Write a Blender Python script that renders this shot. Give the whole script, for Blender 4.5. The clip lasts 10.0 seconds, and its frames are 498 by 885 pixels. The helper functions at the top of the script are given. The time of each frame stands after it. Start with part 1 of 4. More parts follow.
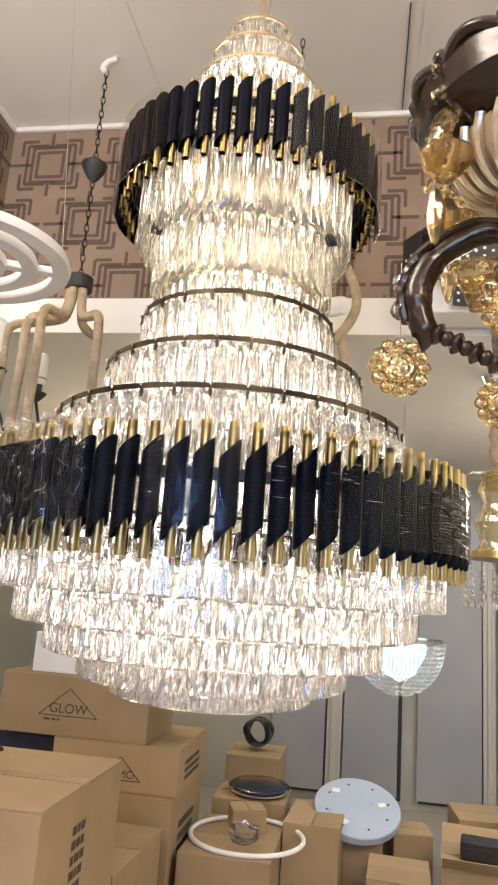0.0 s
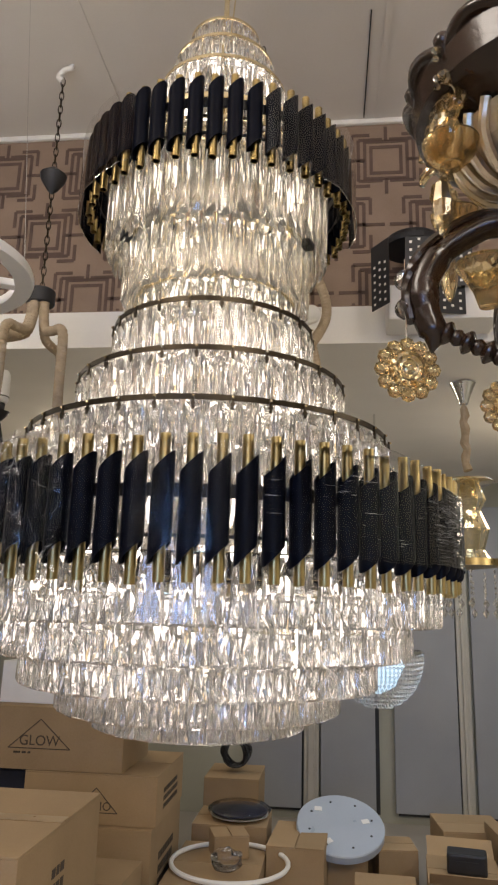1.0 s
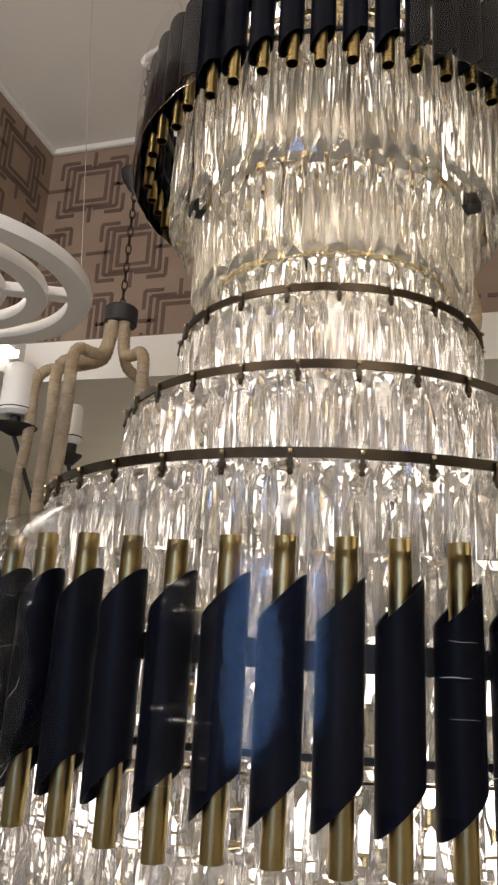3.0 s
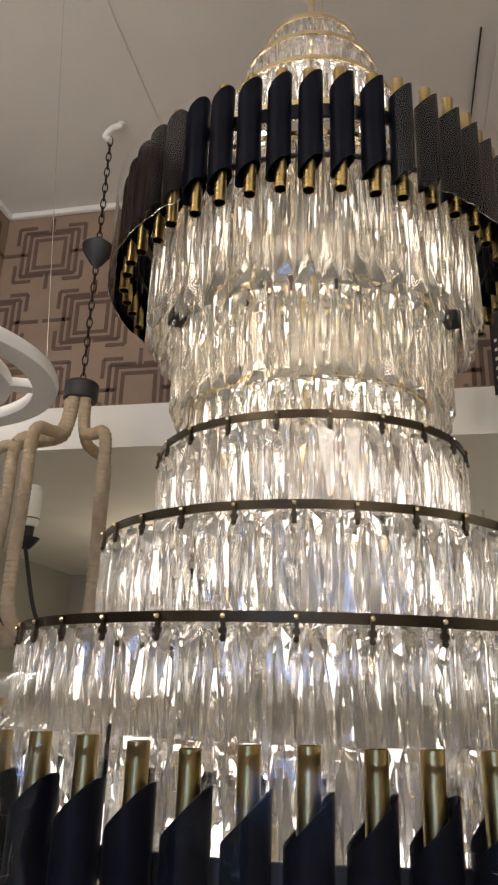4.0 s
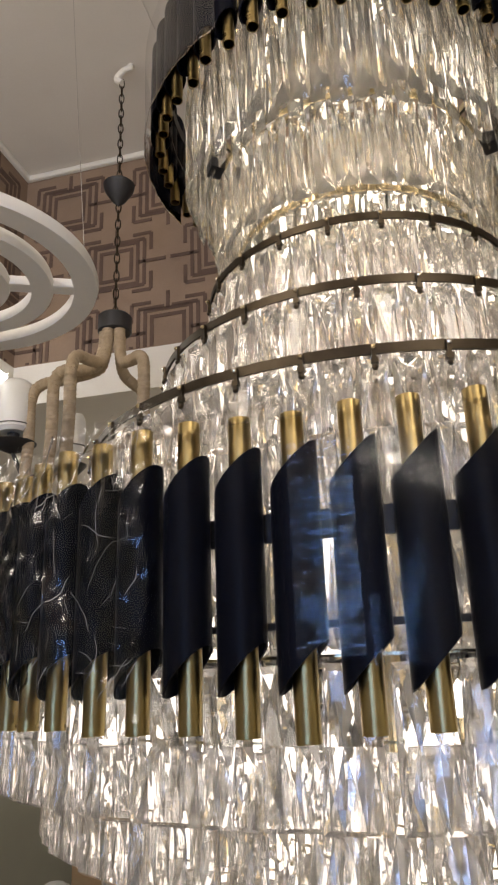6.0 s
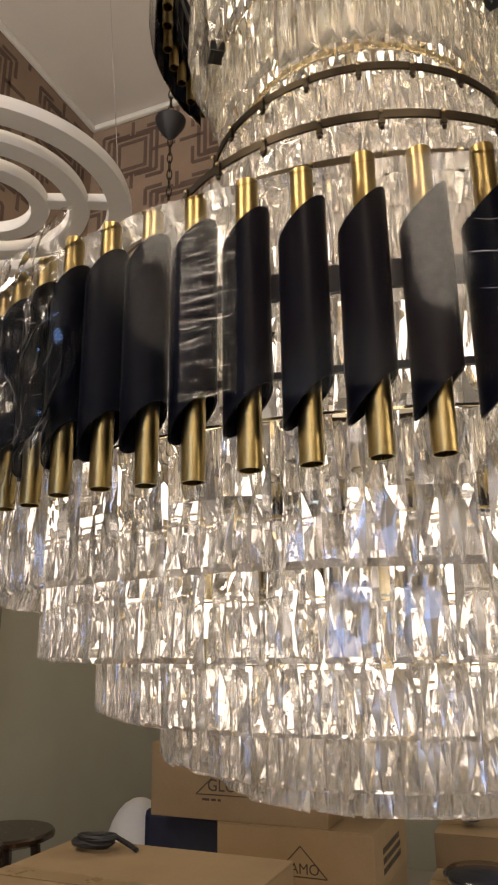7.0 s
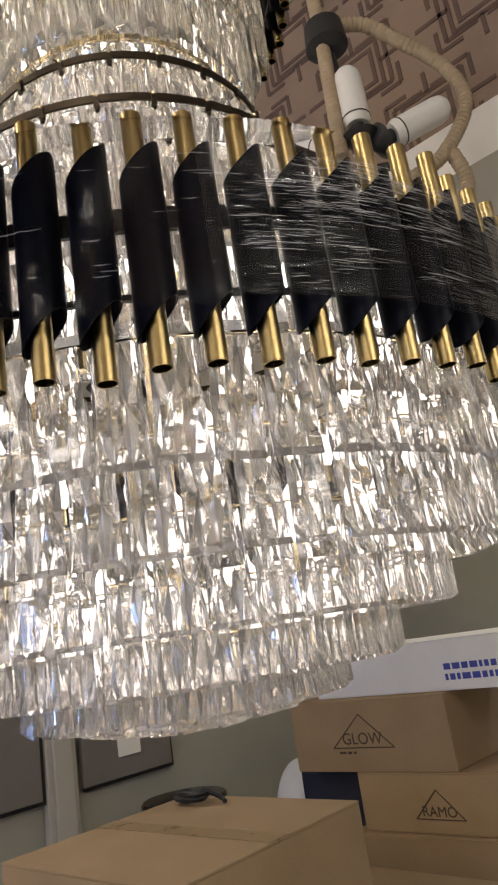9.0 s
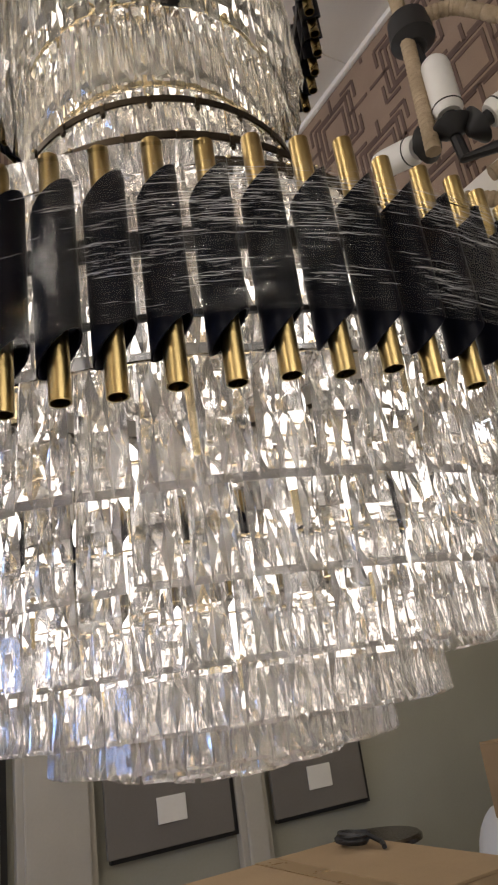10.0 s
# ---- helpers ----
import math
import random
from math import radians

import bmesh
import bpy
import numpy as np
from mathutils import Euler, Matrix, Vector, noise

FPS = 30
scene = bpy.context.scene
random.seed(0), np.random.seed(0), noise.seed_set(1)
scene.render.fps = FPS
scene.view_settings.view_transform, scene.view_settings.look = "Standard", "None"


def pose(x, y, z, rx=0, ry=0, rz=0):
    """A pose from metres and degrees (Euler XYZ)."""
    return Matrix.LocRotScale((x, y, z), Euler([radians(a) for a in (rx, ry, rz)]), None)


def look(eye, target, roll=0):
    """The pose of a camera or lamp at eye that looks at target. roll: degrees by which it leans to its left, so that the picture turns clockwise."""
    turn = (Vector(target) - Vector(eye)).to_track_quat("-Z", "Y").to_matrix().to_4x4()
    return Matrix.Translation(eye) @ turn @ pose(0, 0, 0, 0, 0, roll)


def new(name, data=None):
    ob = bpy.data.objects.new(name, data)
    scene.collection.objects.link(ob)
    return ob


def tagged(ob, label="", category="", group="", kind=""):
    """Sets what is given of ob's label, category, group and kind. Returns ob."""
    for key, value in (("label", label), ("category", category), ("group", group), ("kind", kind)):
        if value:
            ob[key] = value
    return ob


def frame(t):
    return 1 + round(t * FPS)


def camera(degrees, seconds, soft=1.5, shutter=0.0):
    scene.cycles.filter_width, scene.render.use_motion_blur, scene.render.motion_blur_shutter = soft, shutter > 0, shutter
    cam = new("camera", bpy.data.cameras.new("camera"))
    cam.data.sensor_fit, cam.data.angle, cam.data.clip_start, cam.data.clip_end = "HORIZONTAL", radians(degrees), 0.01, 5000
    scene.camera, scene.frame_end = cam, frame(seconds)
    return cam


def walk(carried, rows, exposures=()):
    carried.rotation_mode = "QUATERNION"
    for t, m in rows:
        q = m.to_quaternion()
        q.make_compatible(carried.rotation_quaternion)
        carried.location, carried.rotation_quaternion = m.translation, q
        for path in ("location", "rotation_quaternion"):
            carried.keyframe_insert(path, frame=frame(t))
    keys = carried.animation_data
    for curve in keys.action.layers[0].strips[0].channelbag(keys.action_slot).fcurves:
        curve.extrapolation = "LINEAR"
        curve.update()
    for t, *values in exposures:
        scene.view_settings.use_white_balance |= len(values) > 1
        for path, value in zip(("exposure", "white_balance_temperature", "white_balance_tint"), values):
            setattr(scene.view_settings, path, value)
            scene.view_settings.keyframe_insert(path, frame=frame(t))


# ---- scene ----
cam = camera(38.85, 10.0, 2.2)
EXPOSURE = [(0.0, 1.2, 6750, 11), (0.4, 0.58, 6700, 11), (1.0, 0.38, 6560, 11), (1.5, 0.42, 6560, 11), (2.2, 0.28, 6560, 11), (4.5, 0.25, 6600, 11), (5.7, 0.27, 6600, 11), (7.0, 0.2, 7350, 13), (7.5, 0.2, 6750, 12), (8.0, 0.24, 6350, 12), (10.0, 0.2, 6350, 12)]
PATH = [
    (0, (0.309, -1.539, 1.44), (-0.022, 0.387, 1.866), 4.0),
    (0.5, (0.28, -1.524, 1.449), (-0.013, 0.406, 1.882), 3.1),
    (1, (0.257, -1.481, 1.451), (0.034, 0.45, 1.92), 1.5),
    (1.5, (0.278, -1.336, 1.451), (-0.113, 0.564, 1.936), 2.0),
    (2, (0.323, -1.166, 1.469), (-0.288, 0.665, 1.991), 6.4),
    (2.5, (0.299, -1.084, 1.566), (-0.349, 0.768, 1.954), 2.7),
    (3, (0.177, -0.992, 1.634), (-0.373, 0.859, 2.158), 3.2),
    (3.2, (0.166, -0.99, 1.668), (-0.333, 0.84, 2.302), 1.6),
    (4.3, (0.114, -1.008, 1.747), (-0.269, 0.847, 2.39), 2.0),
    (4.5, (0.113, -1.006, 1.737), (-0.265, 0.85, 2.38), 1.8),
    (5, (0.07, -0.984, 1.675), (-0.378, 0.865, 2.29), 1.7),
    (5.5, (0.056, -0.988, 1.614), (-0.331, 0.87, 2.246), 0.0),
    (5.7, (0.053, -0.981, 1.579), (-0.343, 0.874, 2.215), -0.9),
    (6.8, (0.164, -0.908, 1.402), (-0.539, 0.873, 1.980), -1.5),
    (7, (0.189, -0.906, 1.381), (-0.548, 0.868, 1.938), -0.7),
    (7.2, (0.215, -0.891, 1.369), (-0.563, 0.874, 1.897), -0.6),
    (7.5, (0.285, -0.858, 1.365), (-0.574, 0.884, 1.843), -0.2),
    (7.6, (0.305, -0.847, 1.345), (-0.477, 0.901, 1.921), -1.1),
    (7.8, (0.431, -0.828, 1.357), (-0.51, 0.868, 1.846), -0.7),
    (8, (0.514, -0.809, 1.354), (-0.495, 0.86, 1.797), -0.5),
    (8.2, (0.582, -0.785, 1.346), (-0.488, 0.859, 1.737), -1.3),
    (8.5, (0.647, -0.741, 1.339), (-0.505, 0.836, 1.771), -3.4),
    (9, (0.716, -0.654, 1.299), (-0.53, 0.816, 1.835), -8.9),
    (9.5, (0.777, -0.6, 1.294), (-0.571, 0.751, 1.893), -8.8),
    (10, (0.843, -0.431, 1.281), (-0.749, 0.564, 1.968), -8.4),
]
walk(cam, [(t, look(eye, target, roll)) for t, eye, target, roll in PATH], EXPOSURE)

# ------------------------------------------------------------------ light
world = bpy.data.worlds.new("showroom_air")
world.use_nodes = True
world.node_tree.nodes["Background"].inputs[0].default_value = (1.0, 0.93, 0.82, 1)
world.node_tree.nodes["Background"].inputs[1].default_value = 0.02
scene.world = world


def area_lamp(name, m, sx, sy, watts, colour):
    data = bpy.data.lights.new(name, "AREA")
    data.shape, data.size, data.size_y, data.energy, data.color = "RECTANGLE", sx, sy, watts, colour
    ob = new(name, data)
    ob.matrix_world = m
    return ob


WARM, NEUTRAL, COOL = (1.0, 0.84, 0.62), (1.0, 0.92, 0.82), (0.7, 0.84, 1.0)
area_lamp("ceiling_tube_light", pose(-1.9, 0.3, 2.44), 0.1, 1.6, 5, NEUTRAL)
# unseen fill areas under the low ceiling, added to brighten the room
area_lamp("shop_light", pose(0.4, -3.5, 2.46), 1.6, 0.4, 22, NEUTRAL)
area_lamp("shop_light", pose(1.2, 2.9, 2.46), 1.2, 0.2, 8.5, COOL)


def lamp_point(name, x, y, z, watts, colour, size=0.12):
    data = bpy.data.lights.new(name, "POINT")
    data.energy, data.color, data.shadow_soft_size = watts, colour, size
    ob = new(name, data)
    ob.location = (x, y, z)
    return ob


# added fill on the east side, for the stretched film to reflect
area_lamp("shop_light", pose(2.75, -0.4, 2.46), 0.2, 1.8, 34, NEUTRAL)
# added fill points that lift the low ceiling at the back
lamp_point("pendant_light", -0.9, 2.7, 2.15, 11, WARM)
lamp_point("pendant_light", 1.5, 2.2, 2.1, 6, WARM)
# unseen fill points added behind the viewer to light the tray ceiling
lamp_point("pendant_light", 1.3, -2.3, 3.0, 60, NEUTRAL, 0.4)
lamp_point("pendant_light", -1.1, -1.9, 3.05, 56, NEUTRAL, 0.4)


# ------------------------------------------------------------------ materials
def material(name):
    m = bpy.data.materials.new(name)
    m.use_nodes = True
    nt = m.node_tree
    return m, nt, nt.nodes, nt.links, nt.nodes["Principled BSDF"]


def surface(name, a, b, rough=0.5, metal=0.0, scale=8.0, fine=90.0, bump=0.15, rough_var=0.1, vary=0.0, coat=0.0):
    """Two-scale noise between two colours, with fine relief."""
    m, nt, n, l, p = material(name)
    co = n.new("ShaderNodeTexCoord")
    big, small = n.new("ShaderNodeTexNoise"), n.new("ShaderNodeTexNoise")
    big.inputs["Scale"].default_value, big.inputs["Detail"].default_value = scale, 5
    small.inputs["Scale"].default_value, small.inputs["Detail"].default_value = fine, 3
    for t in (big, small):
        l.new(co.outputs["Object"], t.inputs["Vector"])
    mix = n.new("ShaderNodeMix")
    mix.data_type = "RGBA"
    mix.inputs[6].default_value, mix.inputs[7].default_value = (*a, 1), (*b, 1)
    add = n.new("ShaderNodeMath")
    add.operation = "MULTIPLY_ADD"
    add.inputs[1].default_value = 0.35
    l.new(small.outputs["Fac"], add.inputs[0])
    l.new(big.outputs["Fac"], add.inputs[2])
    ramp = n.new("ShaderNodeMapRange")
    ramp.inputs[1].default_value, ramp.inputs[2].default_value = 0.4, 0.95
    l.new(add.outputs[0], ramp.inputs[0])
    l.new(ramp.outputs[0], mix.inputs[0])
    colour = mix.outputs[2]
    if vary:
        info = n.new("ShaderNodeObjectInfo")
        hsv = n.new("ShaderNodeHueSaturation")
        mr = n.new("ShaderNodeMapRange")
        mr.inputs[3].default_value, mr.inputs[4].default_value = 1 - vary, 1 + vary
        l.new(info.outputs["Random"], mr.inputs[0])
        l.new(mr.outputs[0], hsv.inputs["Value"])
        l.new(colour, hsv.inputs["Color"])
        colour = hsv.outputs[0]
    l.new(colour, p.inputs["Base Color"])
    rr = n.new("ShaderNodeMapRange")
    rr.inputs[3].default_value, rr.inputs[4].default_value = max(0.02, rough - rough_var), min(1, rough + rough_var)
    l.new(big.outputs["Fac"], rr.inputs[0])
    l.new(rr.outputs[0], p.inputs["Roughness"])
    p.inputs["Metallic"].default_value = metal
    p.inputs["Coat Weight"].default_value = coat
    if bump:
        bp = n.new("ShaderNodeBump")
        bp.inputs["Strength"].default_value, bp.inputs["Distance"].default_value = bump, 0.004
        l.new(small.outputs["Fac"], bp.inputs["Height"])
        l.new(bp.outputs[0], p.inputs["Normal"])
    return m


def crystal_material(name, tint, cells, body, lean_by=0.07):
    """Cut glass: clear refraction broken by small facets, with a thin milky share where light is caught inside the glass."""
    m, nt, n, l, p = material(name)
    out = n["Material Output"]
    n.remove(p)
    co, info = n.new("ShaderNodeTexCoord"), n.new("ShaderNodeObjectInfo")
    shift = n.new("ShaderNodeVectorMath")
    shift.operation = "MULTIPLY_ADD"
    shift.inputs[1].default_value = (1, 1, 0.42)
    comb = n.new("ShaderNodeCombineXYZ")
    mul = n.new("ShaderNodeMath")
    mul.operation, mul.inputs[1].default_value = "MULTIPLY", 37.0
    l.new(info.outputs["Random"], mul.inputs[0])
    for i in range(3):
        l.new(mul.outputs[0], comb.inputs[i])
    l.new(co.outputs["Object"], shift.inputs[0])
    l.new(comb.outputs[0], shift.inputs[2])
    vor = n.new("ShaderNodeTexVoronoi")
    vor.feature, vor.distance = "F1", "CHEBYCHEV"
    vor.inputs["Scale"].default_value = cells
    l.new(shift.outputs[0], vor.inputs["Vector"])
    # each facet leans its own way
    lean = n.new("ShaderNodeVectorMath")
    lean.operation = "SUBTRACT"
    l.new(vor.outputs["Color"], lean.inputs[0])
    lean.inputs[1].default_value = (0.5, 0.5, 0.5)
    geo = n.new("ShaderNodeNewGeometry")
    nrm = n.new("ShaderNodeVectorMath")
    nrm.operation = "MULTIPLY_ADD"
    nrm.inputs[1].default_value = (lean_by, lean_by, 0.4 * lean_by)
    l.new(lean.outputs[0], nrm.inputs[0])
    l.new(geo.outputs["Normal"], nrm.inputs[2])
    unit = n.new("ShaderNodeVectorMath")
    unit.operation = "NORMALIZE"
    l.new(nrm.outputs[0], unit.inputs[0])
    glass = n.new("ShaderNodeBsdfGlass")
    glass.inputs["IOR"].default_value, glass.inputs["Roughness"].default_value = 1.52, 0.02
    glass.inputs["Color"].default_value = (*tint, 1)
    l.new(unit.outputs[0], glass.inputs["Normal"])
    clear = n.new("ShaderNodeBsdfTransparent")
    clear.inputs[0].default_value = (*tint, 1)
    milk = n.new("ShaderNodeBsdfTranslucent")
    milk.inputs[0].default_value = (0.94, 0.94, 0.93, 1)
    l.new(unit.outputs[0], milk.inputs["Normal"])
    a, b = n.new("ShaderNodeMixShader"), n.new("ShaderNodeMixShader")
    a.inputs[0].default_value = 0.1
    l.new(glass.outputs[0], a.inputs[1])
    l.new(clear.outputs[0], a.inputs[2])
    b.inputs[0].default_value = body
    l.new(a.outputs[0], b.inputs[1])
    l.new(milk.outputs[0], b.inputs[2])
    l.new(b.outputs[0], out.inputs["Surface"])
    return m


def film_material(name, strength, streak, ior=1.4, deep=0.02):
    """Clear plastic film: transparent with wrinkled gloss."""
    m, nt, n, l, p = material(name)
    out = n["Material Output"]
    n.remove(p)
    co, mp = n.new("ShaderNodeTexCoord"), n.new("ShaderNodeMapping")
    mp.inputs["Scale"].default_value = streak
    l.new(co.outputs["Object"], mp.inputs[0])
    noise_t = n.new("ShaderNodeTexNoise")
    noise_t.inputs["Scale"].default_value, noise_t.inputs["Detail"].default_value, noise_t.inputs["Roughness"].default_value = 14, 2.5, 0.5
    l.new(mp.outputs[0], noise_t.inputs["Vector"])
    patch, gate, prod = n.new("ShaderNodeTexNoise"), n.new("ShaderNodeMapRange"), n.new("ShaderNodeMath")
    patch.inputs["Scale"].default_value = 9
    l.new(co.outputs["Object"], patch.inputs["Vector"])
    gate.inputs[1].default_value, gate.inputs[2].default_value = 0.4, 0.62
    l.new(patch.outputs["Fac"], gate.inputs[0])
    prod.operation = "MULTIPLY"
    l.new(gate.outputs[0], prod.inputs[0])
    l.new(noise_t.outputs["Fac"], prod.inputs[1])
    bp = n.new("ShaderNodeBump")
    bp.inputs["Strength"].default_value, bp.inputs["Distance"].default_value = strength, deep
    l.new(prod.outputs[0], bp.inputs["Height"])
    gloss = n.new("ShaderNodeBsdfGlossy")
    gloss.inputs["Roughness"].default_value = 0.1
    l.new(bp.outputs[0], gloss.inputs["Normal"])
    clear = n.new("ShaderNodeBsdfTransparent")
    fr = n.new("ShaderNodeFresnel")
    fr.inputs["IOR"].default_value = ior
    l.new(bp.outputs[0], fr.inputs["Normal"])
    mix = n.new("ShaderNodeMixShader")
    l.new(fr.outputs[0], mix.inputs[0])
    l.new(clear.outputs[0], mix.inputs[1])
    l.new(gloss.outputs[0], mix.inputs[2])
    l.new(mix.outputs[0], out.inputs["Surface"])
    return m


def glow_material(name, colour, strength):
    m, nt, n, l, p = material(name)
    p.inputs["Emission Color"].default_value, p.inputs["Emission Strength"].default_value = (*colour, 1), strength
    p.inputs["Base Color"].default_value = (0.9, 0.9, 0.88, 1)
    return m


M_CEILING = surface("ceiling_paint", (0.66, 0.62, 0.56), (0.72, 0.68, 0.62), 0.8, scale=3, fine=140, bump=0.1)
M_WHITE = surface("white_paint", (0.74, 0.72, 0.67), (0.8, 0.78, 0.73), 0.6, scale=4, bump=0.08)
M_WALL = surface("grey_green_paint", (0.31, 0.305, 0.25), (0.36, 0.355, 0.295), 0.65, scale=2.5, bump=0.12)
M_PILASTER = surface("cream_gloss_paint", (0.4, 0.375, 0.32), (0.46, 0.435, 0.375), 0.5, scale=4, bump=0.08)
M_PAPER = surface("brown_wallpaper", (0.24, 0.17, 0.12), (0.3, 0.215, 0.155), 0.75, scale=9, fine=220, bump=0.35)
M_PATTERN = surface("dark_flock", (0.11, 0.072, 0.055), (0.15, 0.1, 0.078), 0.9, scale=20, fine=300, bump=0.4)
M_FLOOR = surface("floor_tile", (0.3, 0.27, 0.23), (0.38, 0.34, 0.29), 0.35, scale=3, bump=0.06)
M_PANEL = surface("grey_panel", (0.25, 0.255, 0.27), (0.295, 0.3, 0.31), 0.4, scale=3, bump=0.05)
M_PANEL_DARK = surface("taupe_panel", (0.15, 0.138, 0.122), (0.185, 0.17, 0.15), 0.45, scale=3, bump=0.05)
M_BLACK = surface("matt_black", (0.012, 0.012, 0.014), (0.022, 0.022, 0.024), 0.5, scale=12, bump=0.05)
M_TUBE = surface("blue_black_lacquer", (0.003, 0.0035, 0.007), (0.006, 0.007, 0.013), 0.38, scale=14, fine=200, bump=0.02)
M_TUBE.node_tree.nodes["Principled BSDF"].inputs["Specular IOR Level"].default_value = 0.06
M_GOLD = surface("brushed_gold", (0.33, 0.245, 0.1), (0.42, 0.315, 0.14), 0.3, 1.0, scale=30, fine=260, bump=0.06, vary=0.12)
M_PALE_GOLD = surface("pale_gold", (0.8, 0.66, 0.4), (0.86, 0.74, 0.5), 0.2, 1.0, scale=30, bump=0.03)
M_BRONZE = surface("dark_bronze_strip", (0.035, 0.028, 0.02), (0.07, 0.055, 0.037), 0.4, 1.0, scale=40, bump=0.04)
M_STEEL = surface("chrome_steel", (0.7, 0.7, 0.7), (0.8, 0.8, 0.8), 0.15, 1.0, scale=20, bump=0.02)
M_CARD = surface("cardboard", (0.3, 0.205, 0.11), (0.38, 0.265, 0.15), 0.85, scale=5, fine=160, bump=0.2, vary=0.1)
M_TAPE = surface("brown_tape", (0.3, 0.2, 0.1), (0.36, 0.25, 0.13), 0.3, scale=20, bump=0.05)
M_INK = surface("printing_ink", (0.05, 0.035, 0.025), (0.08, 0.06, 0.04), 0.8, bump=0)
M_BLUE_INK = surface("blue_marker", (0.04, 0.06, 0.3), (0.07, 0.09, 0.4), 0.7, bump=0)
M_WHITE_CARD = surface("white_card", (0.72, 0.72, 0.72), (0.8, 0.8, 0.79), 0.6, scale=6, bump=0.1)
M_NAVY = surface("navy_plastic", (0.015, 0.02, 0.045), (0.03, 0.035, 0.07), 0.4, bump=0.1)
M_WOOD = surface("dark_lacquered_wood", (0.012, 0.006, 0.0035), (0.04, 0.018, 0.008), 0.24, scale=26, fine=120, bump=0.1, coat=0.25)
M_BRASS = surface("antique_brass", (0.36, 0.22, 0.09), (0.5, 0.33, 0.15), 0.28, 1.0, scale=22, bump=0.1)
M_ROPE = surface("hemp_rope", (0.36, 0.28, 0.185), (0.5, 0.4, 0.28), 0.9, scale=40, fine=320, bump=0.6)
M_OPAL = surface("opal_white", (0.8, 0.8, 0.78), (0.85, 0.85, 0.83), 0.3, scale=6, bump=0.02)
# blue reflection on the white lamp plate is put into this colour
M_BLUE_SHEEN = surface("white_enamel_blue_sheen", (0.36, 0.42, 0.51), (0.41, 0.47, 0.56), 0.3, scale=5, bump=0.02)
M_ACRYL = surface("white_acrylic", (0.82, 0.81, 0.78), (0.88, 0.87, 0.84), 0.35, scale=5, bump=0.02)
M_CRYSTAL = crystal_material("cut_crystal", (1.0, 0.99, 0.98), 125.0, 0.075, 0.1)
M_CRYSTAL_FINE = crystal_material("faceted_crystal", (1.0, 0.99, 0.975), 170.0, 0.07)
# warm reflections of the brass inside are put into the tint
M_CRYSTAL_WARM = crystal_material("brass_reflecting_crystal", (1.0, 0.988, 0.955), 130.0, 0.07)
M_AMBER = crystal_material("amber_crystal", (0.96, 0.86, 0.66), 150.0, 0.05, 0.2)
M_GILT_GLASS = surface("gilt_glass", (0.7, 0.56, 0.36), (0.86, 0.74, 0.54), 0.1, 0.55, scale=60, fine=240, bump=0.1)
M_GILT_GLASS.node_tree.nodes["Principled BSDF"].inputs["Transmission Weight"].default_value = 0.35
M_FILM = film_material("crumpled_film", 0.45, (2, 2, 2), 1.5, 0.012)
M_WRAP = film_material("stretch_film", 0.5, (0.25, 0.25, 14), 1.42, 0.002)
M_CLEAR = film_material("clear_film", 0.3, (0.3, 0.3, 11), 1.42, 0.0006)
M_VEIL = film_material("smooth_film", 0.12, (1, 1, 4), 1.27, 0.001)
M_VEIL_THICK = film_material("layered_film", 0.12, (1, 1, 4), 1.5, 0.001)
M_GLINT = film_material("film_glint", 0.3, (1, 1, 1), 1.5, 0.001)
# half white diffuse: paints the reflections that wrinkled film would catch
glint_nt = M_GLINT.node_tree
glint_white, glint_mix = glint_nt.nodes.new("ShaderNodeBsdfDiffuse"), glint_nt.nodes.new("ShaderNodeMixShader")
glint_white.inputs[0].default_value = (0.86, 0.87, 0.9, 1)
glint_mix.inputs[0].default_value = 0.5
glint_nt.links.new(glint_nt.nodes["Material Output"].inputs["Surface"].links[0].from_socket, glint_mix.inputs[1])
glint_nt.links.new(glint_white.outputs[0], glint_mix.inputs[2])
glint_nt.links.new(glint_mix.outputs[0], glint_nt.nodes["Material Output"].inputs["Surface"])
M_BULB = glow_material("lit_bulb", (1.0, 0.935, 0.87), 2.1)
M_LED = glow_material("led_tube", (1.0, 0.97, 0.92), 9.0)
M_SKY = glow_material("daylight_pane", (0.16, 0.4, 1.0), 7.0)
M_BLUE_LED = glow_material("cool_lamp", (0.42, 0.72, 1.0), 1.0)


